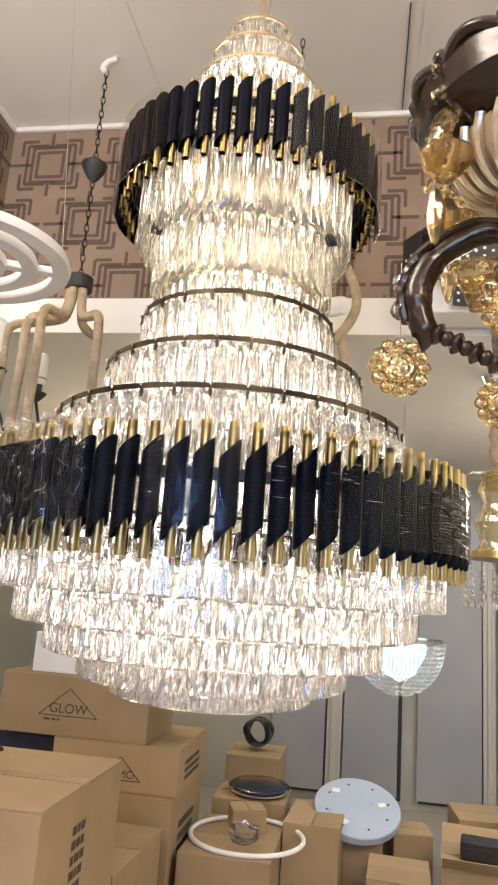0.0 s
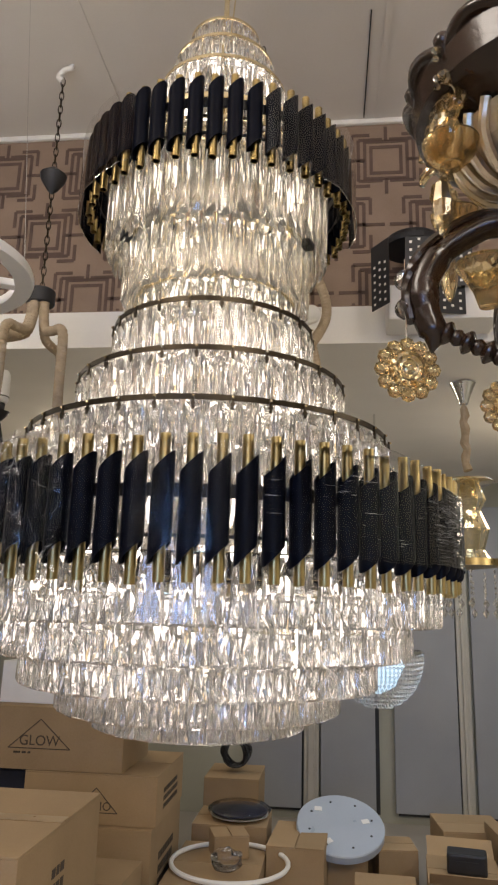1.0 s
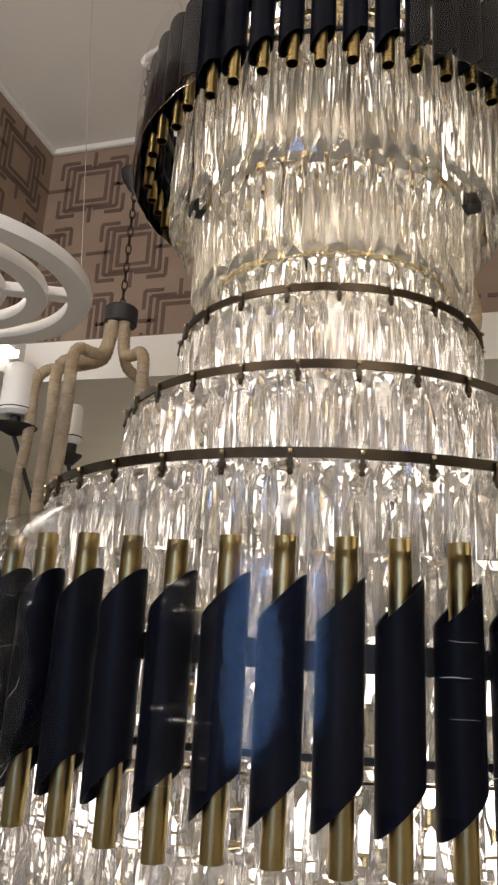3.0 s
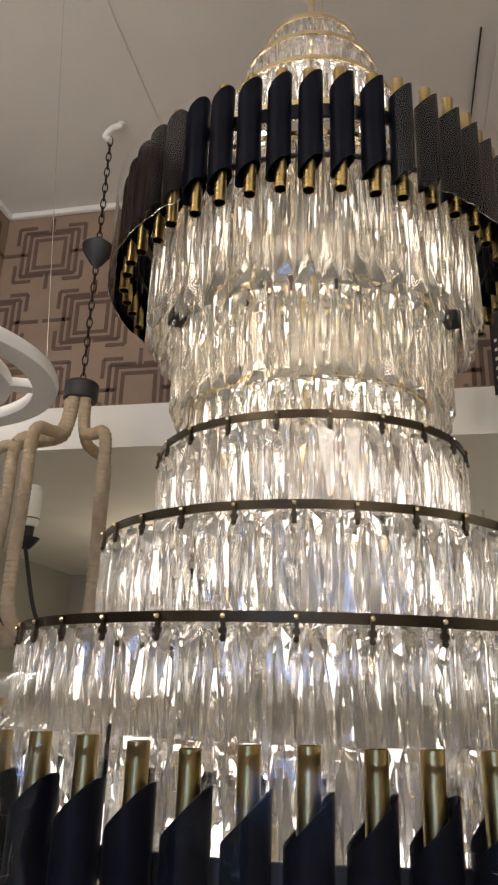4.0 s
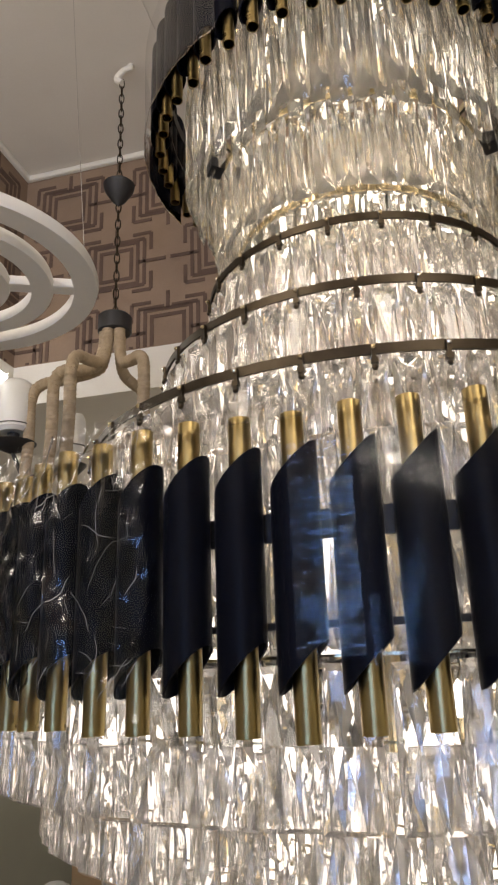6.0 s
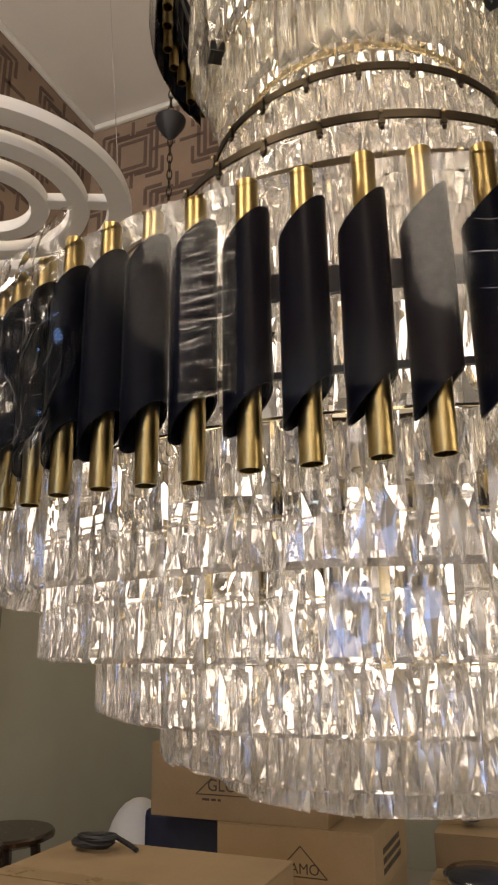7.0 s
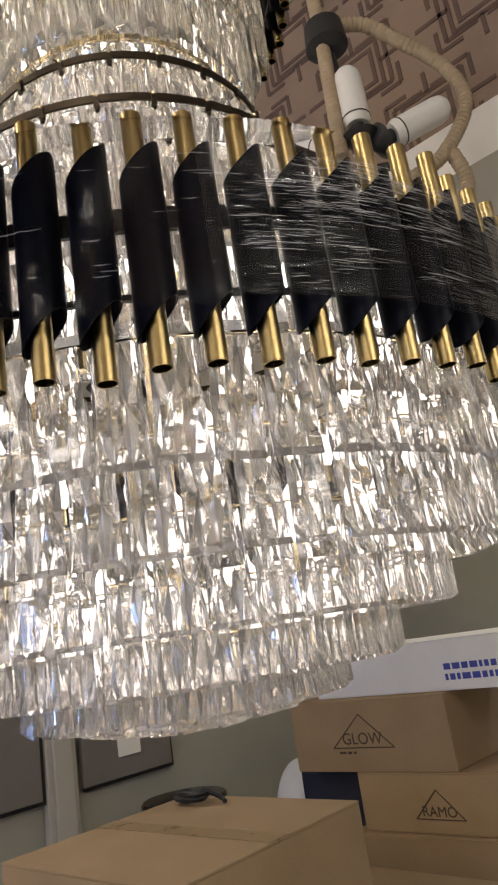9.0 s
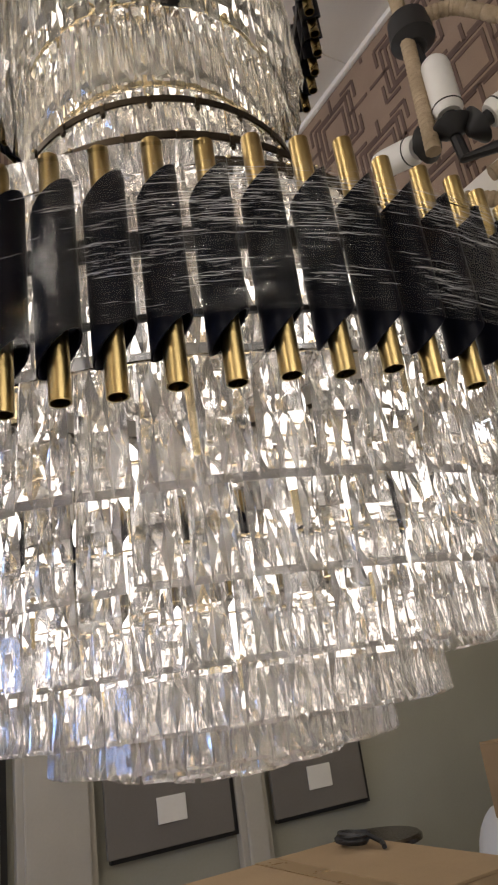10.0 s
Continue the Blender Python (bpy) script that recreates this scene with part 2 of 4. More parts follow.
# ------------------------------------------------------------------ geometry helpers
class Geo:
    """Collects faces of one part."""

    def __init__(self):
        self.v, self.f = [], []

    def add(self, verts, faces, m=None):
        base = len(self.v)
        self.v += [tuple(m @ Vector(p)) if m else tuple(p) for p in verts]
        self.f += [tuple(base + i for i in q) for q in faces]
        return self

    def box(self, x0, y0, z0, x1, y1, z1, m=None, bevel=0.0):
        b = min(bevel, (x1 - x0) / 3, (y1 - y0) / 3, (z1 - z0) / 3)
        if b <= 0:
            v = [(x, y, z) for z in (z0, z1) for y in (y0, y1) for x in (x0, x1)]
            f = [(0, 2, 3, 1), (4, 5, 7, 6), (0, 1, 5, 4), (2, 6, 7, 3), (0, 4, 6, 2), (1, 3, 7, 5)]
            return self.add(v, f, m)
        bm = bmesh.new()
        bmesh.ops.create_cube(bm, size=1)
        for p in bm.verts:
            p.co = Vector(((x0 + x1) / 2 + p.co.x * (x1 - x0), (y0 + y1) / 2 + p.co.y * (y1 - y0), (z0 + z1) / 2 + p.co.z * (z1 - z0)))
        bmesh.ops.bevel(bm, geom=bm.edges[:], offset=b, segments=2, profile=0.6, affect="EDGES")
        bm.verts.index_update()
        self.add([p.co for p in bm.verts], [[p.index for p in q.verts] for q in bm.faces], m)
        bm.free()
        return self

    def lathe(self, profile, n=48, m=None, a0=0.0, a1=2 * math.pi, close=True):
        """Profile of (radius, height) turned about z."""
        full = abs(a1 - a0 - 2 * math.pi) < 1e-6
        k = n if full else n + 1
        v = [(r * math.cos(a0 + (a1 - a0) * i / n), r * math.sin(a0 + (a1 - a0) * i / n), z) for i in range(k) for r, z in profile]
        s = len(profile)
        f = []
        for i in range(n):
            j = (i + 1) % k
            for q in range(s - 1):
                f.append((i * s + q, j * s + q, j * s + q + 1, i * s + q + 1))
            if close:
                f.append((i * s + s - 1, j * s + s - 1, j * s, i * s))
        return self.add(v, f, m)

    def ring(self, radius, z, width, height, n=64, m=None):
        return self.lathe([(radius - width / 2, z - height / 2), (radius + width / 2, z - height / 2), (radius + width / 2, z + height / 2), (radius - width / 2, z + height / 2)], n, m)

    def sweep(self, path, radius, n=8, m=None, closed=False):
        """A round bar along a path; radius may be a list."""
        pts = [Vector(p) for p in path]
        k = len(pts)
        rad = radius if isinstance(radius, (list, tuple)) else [radius] * k
        up = Vector((0.31, 0.17, 0.93)).normalized()
        v, f = [], []
        for i, p in enumerate(pts):
            a, b = pts[(i - 1) % k if closed else max(i - 1, 0)], pts[(i + 1) % k if closed else min(i + 1, k - 1)]
            t = (b - a).normalized()
            s = t.cross(up).normalized()
            w = s.cross(t).normalized()
            for j in range(n):
                c = 2 * math.pi * j / n
                v.append(p + rad[i] * (math.cos(c) * s + math.sin(c) * w))
        for i in range(k if closed else k - 1):
            for j in range(n):
                q = (i + 1) % k
                f.append((i * n + j, i * n + (j + 1) % n, q * n + (j + 1) % n, q * n + j))
        if not closed:
            f += [tuple(range(n))[::-1], tuple((k - 1) * n + j for j in range(n))]
        return self.add(v, f, m)

    def ball(self, centre, r, n=12, squash=1.0, m=None):
        prof = [(max(1e-4, r * math.sin(math.pi * i / n)), centre[2] - squash * r * math.cos(math.pi * i / n)) for i in range(n + 1)]
        mm = Matrix.Translation((centre[0], centre[1], 0))
        return self.lathe(prof, max(8, n), (m @ mm) if m else mm, close=False)

    def mesh(self, name, mat, smooth=False):
        me = bpy.data.meshes.new(name)
        me.from_pydata(self.v, [], self.f)
        me.update()
        if smooth:
            me.polygons.foreach_set("use_smooth", [True] * len(me.polygons))
            me.set_sharp_from_angle(angle=radians(38))
        me.materials.append(mat)
        return me


def part(name, geo, mat, parent=None, label="", smooth=False, m=None, kind=""):
    me = geo.mesh(name, mat, smooth) if isinstance(geo, Geo) else geo
    ob = new(name, me)
    if parent is not None:
        ob.parent = parent
    if m is not None:
        ob.matrix_basis = m
    if label:
        ob["label"] = label
    if kind:
        ob["kind"] = kind
    return ob


def thing(name, label, category, m=None, group="", kind=""):
    ob = new(name)
    ob.empty_display_size = 0.05
    if m is not None:
        ob.matrix_basis = m
    return tagged(ob, label, category, group, kind)


def structure(name, geo, mat, label="", smooth=False):
    return tagged(part(name, geo, mat, smooth=smooth), label, "", "", "structure")


def spline(points, n=8):
    """Catmull-Rom through points."""
    p = [Vector(q) for q in points]
    p = [2 * p[0] - p[1], *p, 2 * p[-1] - p[-2]]
    out = []
    for i in range(1, len(p) - 2):
        for j in range(n):
            t = j / n
            a, b, c, d = p[i - 1], p[i], p[i + 1], p[i + 2]
            out.append(0.5 * (2 * b + (c - a) * t + (2 * a - 5 * b + 4 * c - d) * t * t + (3 * b - a - 3 * c + d) * t ** 3))
    out.append(p[-2])
    return out


# ------------------------------------------------------------------ the room
XL, XR, YB, YF = -2.4, 3.2, 4.2, -4.2          # side walls, back wall, wall behind the camera
TX0, TX1, TY0, TY1 = -1.38, 2.3, -3.0, 1.18    # raised tray of the ceiling
Z_LOW, Z_TRIM, Z_TOP = 2.5, 2.66, 3.52
structure("floor", Geo().box(XL - 0.2, YF - 0.2, -0.1, XR + 0.2, YB + 0.2, 0), M_FLOOR, "brownish glossy tiled shop floor")
structure("wall_north", Geo().box(XL - 0.15, YB, 0, XR + 0.15, YB + 0.15, Z_LOW), M_WALL, "plain grey-green painted wall")
structure("wall_west", Geo().box(XL - 0.15, YF, 0, XL, YB, Z_LOW), M_WALL, "plain grey-green painted wall")
structure("wall_east", Geo().box(XR, YF, 0, XR + 0.15, YB, Z_LOW), M_WALL, "plain grey-green painted wall")
structure("wall_south", Geo().box(XL - 0.15, YF - 0.15, 0, XR + 0.15, YF, Z_LOW), M_WALL, "plain grey-green painted wall")
low = Geo()
low.box(XL - 0.15, YF - 0.15, Z_LOW, TX0 - 0.1, YB + 0.15, Z_LOW + 0.12)
low.box(TX1 + 0.1, YF - 0.15, Z_LOW, XR + 0.15, YB + 0.15, Z_LOW + 0.12)
low.box(TX0 - 0.1, TY1 + 0.1, Z_LOW, TX1 + 0.1, YB + 0.15, Z_LOW + 0.12)
low.box(TX0 - 0.1, YF - 0.15, Z_LOW, TX1 + 0.1, TY0 - 0.1, Z_LOW + 0.12)
structure("ceiling_low", low, M_WHITE, "low cream-painted ceiling round the raised tray")
top = Geo().box(TX0 - 0.1, TY0 - 0.1, Z_TOP, TX1 + 0.1, TY1 + 0.1, Z_TOP + 0.1)
for x in (-0.62, 0.47, 1.5):
    top.box(x - 0.012, TY0, Z_TOP - 0.006, x + 0.012, TY1, Z_TOP - 0.0005)
for y in (-1.2, 0.1):
    top.box(TX0, y - 0.012, Z_TOP - 0.009, TX1, y + 0.012, Z_TOP - 0.0065)
part("board_gap", Geo().box(0.407, 0.6, Z_TOP - 0.0075, 0.411, TY1 - 0.03, Z_TOP - 0.0005), M_BLACK, None, "dark gap between ceiling boards")["kind"] = "structure"
structure("ceiling", top, M_CEILING, "beige painted ceiling of boards with faint seams")


def tray_side(name, a, b, inward):
    """One side of the tray from a to b: papered board over a white strip. inward: towards the room."""
    a, b = Vector((*a, 0)), Vector((*b, 0))
    length, along = (b - a).length, (b - a).normalized()
    n = Vector((*inward, 0))
    m = Matrix((along.to_4d(), n.to_4d(), Vector((0, 0, 1, 0)), (0, 0, 0, 1))).transposed()
    m.translation = a
    wall = structure(name, Geo().box(0, -0.1, Z_TRIM, length, 0, Z_TOP, m), M_PAPER, "brown wallpaper with a dark geometric key pattern")
    part("trim", Geo().box(0, -0.1, Z_LOW, length, 0.006, Z_TRIM - 0.002, m), M_WHITE, wall, "white painted strip")
    part("cornice", Geo().box(0, 0.0, Z_TOP - 0.025, length, 0.02, Z_TOP - 0.001, m, 0.006), M_WHITE, wall, "thin white cornice")
    pat, w, d = Geo(), 0.014, 0.003
    z0, z1 = Z_TRIM + 0.004, Z_TOP - 0.03

    def bar(x0, y0, x1, y1):
        x0, x1, y0, y1 = max(0, x0), min(length, x1), max(z0, y0), min(z1, y1)
        if x1 - x0 > 0.004 and y1 - y0 > 0.004:
            pat.box(x0, 0.0005, y0, x1, d, y1, m)

    def loop(cx, cz, h):
        for s in (-1, 1):
            bar(cx - h - w / 2, cz + s * h - w / 2, cx + h + w / 2, cz + s * h + w / 2)
            bar(cx + s * h - w / 2, cz - h + w / 2, cx + s * h + w / 2, cz + h - w / 2)

    step = 0.42
    for i in range(-1, int(length / step) + 2):
        for j in range(-1, 4):
            cx, cz = i * step + 0.2 + (0.21 if j % 2 else 0), Z_TRIM + 0.06 + j * step * 0.72
            loop(cx, cz, 0.062)
            loop(cx, cz, 0.088)
            for sx in (-1, 1):
                for sz in (-1, 1):
                    for q, e in ((0.115, 0.10), (0.142, 0.075)):
                        px, pz = cx + sx * q, cz + sz * q * 0.86
                        bar(min(px, px - sx * e), pz - w / 2, max(px, px - sx * e), pz + w / 2)
                        bar(px - w / 2, min(pz, pz - sz * e), px + w / 2, max(pz, pz - sz * e))
            bar(cx - w / 2, cz + 0.088, cx + w / 2, cz + 0.16)
            bar(cx - w / 2, cz - 0.16, cx + w / 2, cz - 0.088)
            bar(cx + 0.088, cz - w / 2, cx + 0.2, cz + w / 2)
            bar(cx - 0.2, cz - w / 2, cx - 0.088, cz + w / 2)
    part("wallpaper_pattern", pat, M_PATTERN, wall, "dark flocked key pattern", kind="stuff")
    return wall


tray_side("wall_tray_north", (TX0, TY1), (TX1, TY1), (0, -1))
tray_side("wall_tray_west", (TX0, TY0), (TX0, TY1), (1, 0))
tray_side("wall_tray_east", (TX1, TY0), (TX1, TY1), (-1, 0))
tray_side("wall_tray_south", (TX0, TY0), (TX1, TY0), (0, 1))


sash = Geo()
for x0, x1, z0, z1 in ((-0.71, 0.86, 1.04, 1.1), (-0.71, 0.86, 2.15, 2.21), (-0.71, -0.65, 1.1, 2.15), (0.02, 0.53, 1.1, 2.15), (0.8, 0.86, 1.1, 2.15)):
    sash.box(x0, YF - 0.001, z0, x1, YF + 0.03, z1)
window = structure("window_1", sash, M_BLACK, "shop window with a wide mullion and cool daylight behind")
for x0, x1 in ((-0.65, 0.02), (0.53, 0.8)):
    part("pane", Geo().box(x0, YF + 0.002, 1.1, x1, YF + 0.006, 2.15), M_SKY, window, "pane with cool daylight")
led = thing("tube_light", "lit white tube light along the papered wall", "tube light")
part("tube", Geo().sweep([(TX0 + 0.035, -0.9, 2.575), (TX0 + 0.035, 1.08, 2.575)], 0.013, 10), M_LED, led, "glowing tube", True)
for y in (-0.91, 1.09):
    part("end_cap", Geo().box(TX0 + 0.007, y - 0.012, 2.558, TX0 + 0.05, y + 0.012, 2.592, bevel=0.003), M_WHITE, led)


def wall_panel(x0, x1, m, z0, z1, mat, plate=False):
    """A flat board on the wall; local x along the wall, y out of it."""
    ob = thing("wall_panel", "flat grey sample panel mounted on the wall" if not plate else "taupe wall panel with a small white plate", "panel", m, "panels along the walls")
    part("board", Geo().box(x0, 0.03, z0, x1, 0.055, z1, bevel=0.004), mat, ob)
    # black sheet peeking out at one side and foot paints the shadow gap
    part("back_frame", Geo().box(x0 - 0.03, 0.001, z0 - 0.02, x1 - 0.02, 0.03, z1), M_BLACK, ob, "black backing that paints the shadow gap")
    if plate:
        c, z = (x0 + x1) / 2, z0 + 0.145
        part("plate", Geo().box(c - 0.068, 0.056, z - 0.052, c + 0.068, 0.064, z + 0.052, bevel=0.004), M_WHITE, ob, "white switch plate")
    return ob


def pilaster(x0, x1, m, z0, z1):
    g = Geo().box(x0, 0.001, z0, x1, 0.05, z1, bevel=0.006).box(x0 + 0.03, 0.05, z0, x1 - 0.03, 0.07, z1, bevel=0.006)
    ob = part("pilaster", g, M_PILASTER, m=m)
    return tagged(ob, "narrow white wall pilaster between panels", "pilaster", "pilasters along the walls")


north = pose(0, YB, 0, 0, 0, 180)     # local x runs to -x
for x0, x1 in ((-0.34, 0.06), (0.2, 0.6), (0.74, 1.2), (1.32, 1.8), (1.95, 2.45)):
    wall_panel(-x1, -x0, north, 0.08, 2.3, M_PANEL)
for x0, x1 in ((0.075, 0.185), (1.21, 1.3), (1.83, 1.92)):
    pilaster(-x1, -x0, north, 0.0, 2.46)
west = pose(XL, 0, 0, 0, 0, -90)      # local x runs to -y
for y0, y1 in ((-0.5, 0.18), (0.6, 1.19), (1.41, 1.95)):
    wall_panel(-y1, -y0, west, 0.76, 2.2, M_PANEL_DARK, True)
for y0, y1 in ((0.24, 0.56), (1.22, 1.38)):
    pilaster(-y1, -y0, west, 0.0, 2.46)


# ------------------------------------------------------------------ the great chandelier
def slab_crystal(w_top, w_low, depth, length):
    """A flat hanging prism, top at z = 0: a bevelled table in front (-y), the back cut into tall pyramids."""
    v, f = [], []
    z_of = lambda t: -length * (0.03 + 0.95 * t)
    w_of = lambda t: w_top + (w_low - w_top) * t
    bev = 0.0045
    # outline at the girdle and the smaller table in front of it
    for y, inset, t0, t1 in ((0.0, 0.0, 0.0, 1.0), (-depth / 2, bev, 0.05, 0.955)):
        for t, s in ((t0, -1), (t1, -1), (t1, 1), (t0, 1)):
            v.append((s * (w_of(t) / 2 - inset), y, z_of(t)))
    f.append((4, 5, 6, 7))
    for i in range(4):
        j = (i + 1) % 4
        f.append((i, j, 4 + j, 4 + i))
    # back: tall cuts, their tips askew
    base = len(v)
    for t in (0.0, 0.5, 1.0):
        for c in (-0.5, -0.16, 0.16, 0.5):
            v.append((c * w_of(t), 0.0 if abs(c) == 0.5 or t != 0.5 else depth * 0.2, z_of(t)))
    for r in range(2):
        for c in range(3):
            o = base + 4 * r + c
            t = (r + (0.3, 0.62, 0.45)[(c + r) % 3]) / 2
            v.append((w_of(t) * (-0.33, 0.03, 0.33)[c], depth * (0.5, 0.62, 0.46)[(c + 2 * r) % 3], z_of(t)))
            p = len(v) - 1
            f += [(o, o + 1, p), (o + 1, o + 5, p), (o + 5, o + 4, p), (o + 4, o, p)]
    # small neck for the pin
    n = len(v)
    v += [(-0.004, -0.002, z_of(0) + 0.0004), (0.004, -0.002, z_of(0) + 0.0004), (0.0, 0.003, z_of(0) + 0.0004), (0, 0, 0)]
    f += [(n, n + 1, n + 3), (n + 1, n + 2, n + 3), (n + 2, n, n + 3)]
    return Geo().add(v, f)


def long_crystal(w_top, w_low, depth, length):
    """A hanging prism with long kite-shaped cuts on both sides."""
    v, f = [], []
    z_of = lambda t: -length * (0.03 + 0.96 * t)
    w_of = lambda t: (w_top + (w_low - w_top) * t) / 2
    rim = [(-0.8 * w_of(0), 0.0), (-w_of(0.1), 0.06), (-w_of(0.5), 0.5), (-w_of(0.94), 0.94), (-0.8 * w_of(1), 1.0), (0.8 * w_of(1), 1.0), (w_of(0.94), 0.94), (w_of(0.5), 0.5), (w_of(0.1), 0.06), (0.8 * w_of(0), 0.0)]
    k = len(rim)
    v += [(x, 0.0, z_of(t)) for x, t in rim]
    # front: a tall narrow table with slanted ends
    front = len(v)
    v += [(x * w_top / 2, -depth / 2, z_of(t)) for x, t in ((-0.1, 0.1), (-0.52, 0.42), (0.12, 0.92), (0.55, 0.62), (0.3, 0.12))]
    a, b, c, d, e = range(front, front + 5)
    f += [(a, b, c), (a, c, d), (a, d, e)]
    f += [(0, 1, a), (1, b, a), (1, 2, b), (2, 3, b), (3, c, b), (3, 4, c), (4, 5, c), (5, 6, c), (6, d, c), (6, 7, d), (7, 8, d), (8, e, d), (8, 9, e), (9, a, e), (9, 0, a)]
    # back: two ridges that run askew
    back = len(v)
    v += [(x * w_top / 2, y * depth, z_of(t)) for x, y, t in ((-0.4, 0.5, 0.15), (-0.1, 0.62, 0.8), (0.45, 0.5, 0.2), (0.35, 0.5, 0.88), (0.08, 0.2, 0.5))]
    p, q, r, s, m = range(back, back + 5)
    for tri in ((0, p, 1), (1, p, 2), (2, p, q), (2, q, 3), (3, q, 4), (4, q, s), (4, s, 5), (5, s, 6), (6, s, 7), (7, s, r), (7, r, 8), (8, r, 9), (9, r, p), (9, p, 0), (p, r, m), (r, s, m), (s, q, m), (q, p, m)):
        f.append(tri)
    n = len(v)
    v += [(-0.004, -0.002, z_of(0) + 0.0004), (0.004, -0.002, z_of(0) + 0.0004), (0.0, 0.003, z_of(0) + 0.0004), (0, 0, 0)]
    f += [(n, n + 1, n + 3), (n + 1, n + 2, n + 3), (n + 2, n, n + 3)]
    return Geo().add(v, f)


def ring_pose(a, r, z):
    return pose(r * math.cos(a), r * math.sin(a), z, 0, 0, math.degrees(a) + 90)


big = thing("chandelier", "large tiered crystal chandelier with black and gold tube bands, lit", "chandelier")
# tiers: ring radius, height of the hanging point, length, count, widths, facet material
TAU = 2 * math.pi
FRONT0, FRONT1 = -2.7, -0.2    # side that the camera passes


def tier(r, z, length, count, w_top, w_low, depth, mat, singles=True, turn=0.0):
    shape = (slab_crystal if mat is M_CRYSTAL else long_crystal)(w_top, w_low, depth, length)
    me = shape.mesh("crystal", mat)
    rest = Geo()
    for i in range(count):
        a = -math.pi + 2 * math.pi * (i + 0.5 + turn) / count
        m = ring_pose(a, r, z) @ pose(0, 0, 0, random.uniform(-2, 2), random.uniform(-1.5, 1.5), random.uniform(-9, 9))
        if singles and FRONT0 < a < FRONT1:
            part("crystal", me, mat, big, m=m)
        else:
            rest.add(shape.v, shape.f, m)
    if rest.v:
        part("crystal_curtain", rest, mat, big, "row of hanging crystal prisms", kind="stuff")


def hanging_ring(r, z, mat, height, clips=0, width=0.003):
    part("hoop", Geo().ring(r, z, width, height, 96), mat, big, smooth=True)
    if clips:
        g, heads = Geo(), Geo()
        for i in range(clips):
            a = 2 * math.pi * (i + 0.3) / clips
            m = ring_pose(a, r + 0.003, z)
            g.box(-0.0019, -0.002, -height * 1.9, 0.0019, 0.002, height * 0.3, m)
            g.box(-0.0034, -0.0028, -height * 1.5, 0.0034, 0.0022, -height * 1.0, m)
            g.ball((0, -0.001, -height * 1.9), 0.0032, 5, 1.0, m)
            heads.ball((0, -0.0028, 0), 0.0026, 6, 1.0, m)
        part("pin_strip", g, M_BRONZE, big, "small bronze pins", kind="stuff")
        part("rivet_strip", heads, M_PALE_GOLD, big, "small shiny rivets", kind="stuff")


# lower dome, from the band down
for r, z, length, count, turn in ((0.468, 1.535, 0.108, 66, 0.1), (0.412, 1.475, 0.108, 58, 0.35), (0.347, 1.418, 0.108, 49, 0.2), (0.272, 1.362, 0.102, 39, 0.0), (0.2, 1.327, 0.1, 29, 0.3), (0.137, 1.314, 0.1, 20, 0.1), (0.07, 1.304, 0.1, 10, 0.4)):
    tier(r, z, length, count, 0.8 * TAU * r / count, 0.95 * TAU * r / count, 0.016, M_CRYSTAL, True, turn)
    hanging_ring(r - 0.01, z + 0.002, M_PALE_GOLD, 0.002, 0, 0.002)
tier(0.452, 1.705, 0.17, 66, 0.034, 0.042, 0.015, M_CRYSTAL, False)
# stepped rings above the band
for r, z, count in ((0.3805, 1.7975, 74), (0.2885, 1.9215, 56), (0.2212, 2.0495, 44)):
    hanging_ring(r, z, M_BRONZE, 0.010, count // 2)
    tier(r - 0.004, z - 0.004, 0.125, count, 0.86 * TAU * r / count, 0.98 * TAU * r / count, 0.016, M_CRYSTAL_FINE, True)
    tier(r - 0.035, z - 0.01, 0.115, count - 6, 0.02, 0.025, 0.014, M_CRYSTAL_FINE, False)
# neck and the hanging bowls under the upper band
for r, z, length, count in ((0.176, 2.125, 0.095, 36), (0.206, 2.254, 0.146, 44), (0.25, 2.44, 0.217, 54)):
    hanging_ring(r, z, M_PALE_GOLD, 0.008)
    tier(r, z - 0.004, length, count, 0.86 * TAU * r / count, 0.98 * TAU * r / count, 0.015, M_CRYSTAL_WARM, True)
    tier(r - 0.03, z - 0.01, length - 0.015, count - 6, 0.02, 0.024, 0.014, M_CRYSTAL_WARM, False)
# crown
for r, z, length, count in ((0.155, 2.675, 0.1, 34), (0.12, 2.765, 0.085, 26), (0.085, 2.845, 0.075, 20)):
    hanging_ring(r, z, M_PALE_GOLD, 0.007)
    tier(r, z - 0.003, length, count, 0.8 * TAU * r / count, 0.97 * TAU * r / count, 0.012, M_CRYSTAL_FINE, False)


def cut_tube(radius, z0, z1, cut, n=20, wall=0.0016):
    """A tube about z, both ends cut on the slant: high on the +x side."""
    g = Geo()
    v = []
    for r in (radius, radius - wall):
        for i in range(n):
            c = 2 * math.pi * i / n
            u = 0.5 + 0.5 * math.cos(c)
            v.append((r * math.cos(c), r * math.sin(c), z0 + cut * u))
            v.append((r * math.cos(c), r * math.sin(c), z1 - cut * (1 - u)))
    f = []
    for i in range(n):
        j = (i + 1) % n
        o, q = 2 * i, 2 * j
        s, t = 2 * n + o, 2 * n + q
        f += [(o, q, q + 1, o + 1), (t, s, s + 1, t + 1), (o + 1, q + 1, t + 1, s + 1), (q, o, s, t)]
    return g.add(v, f)


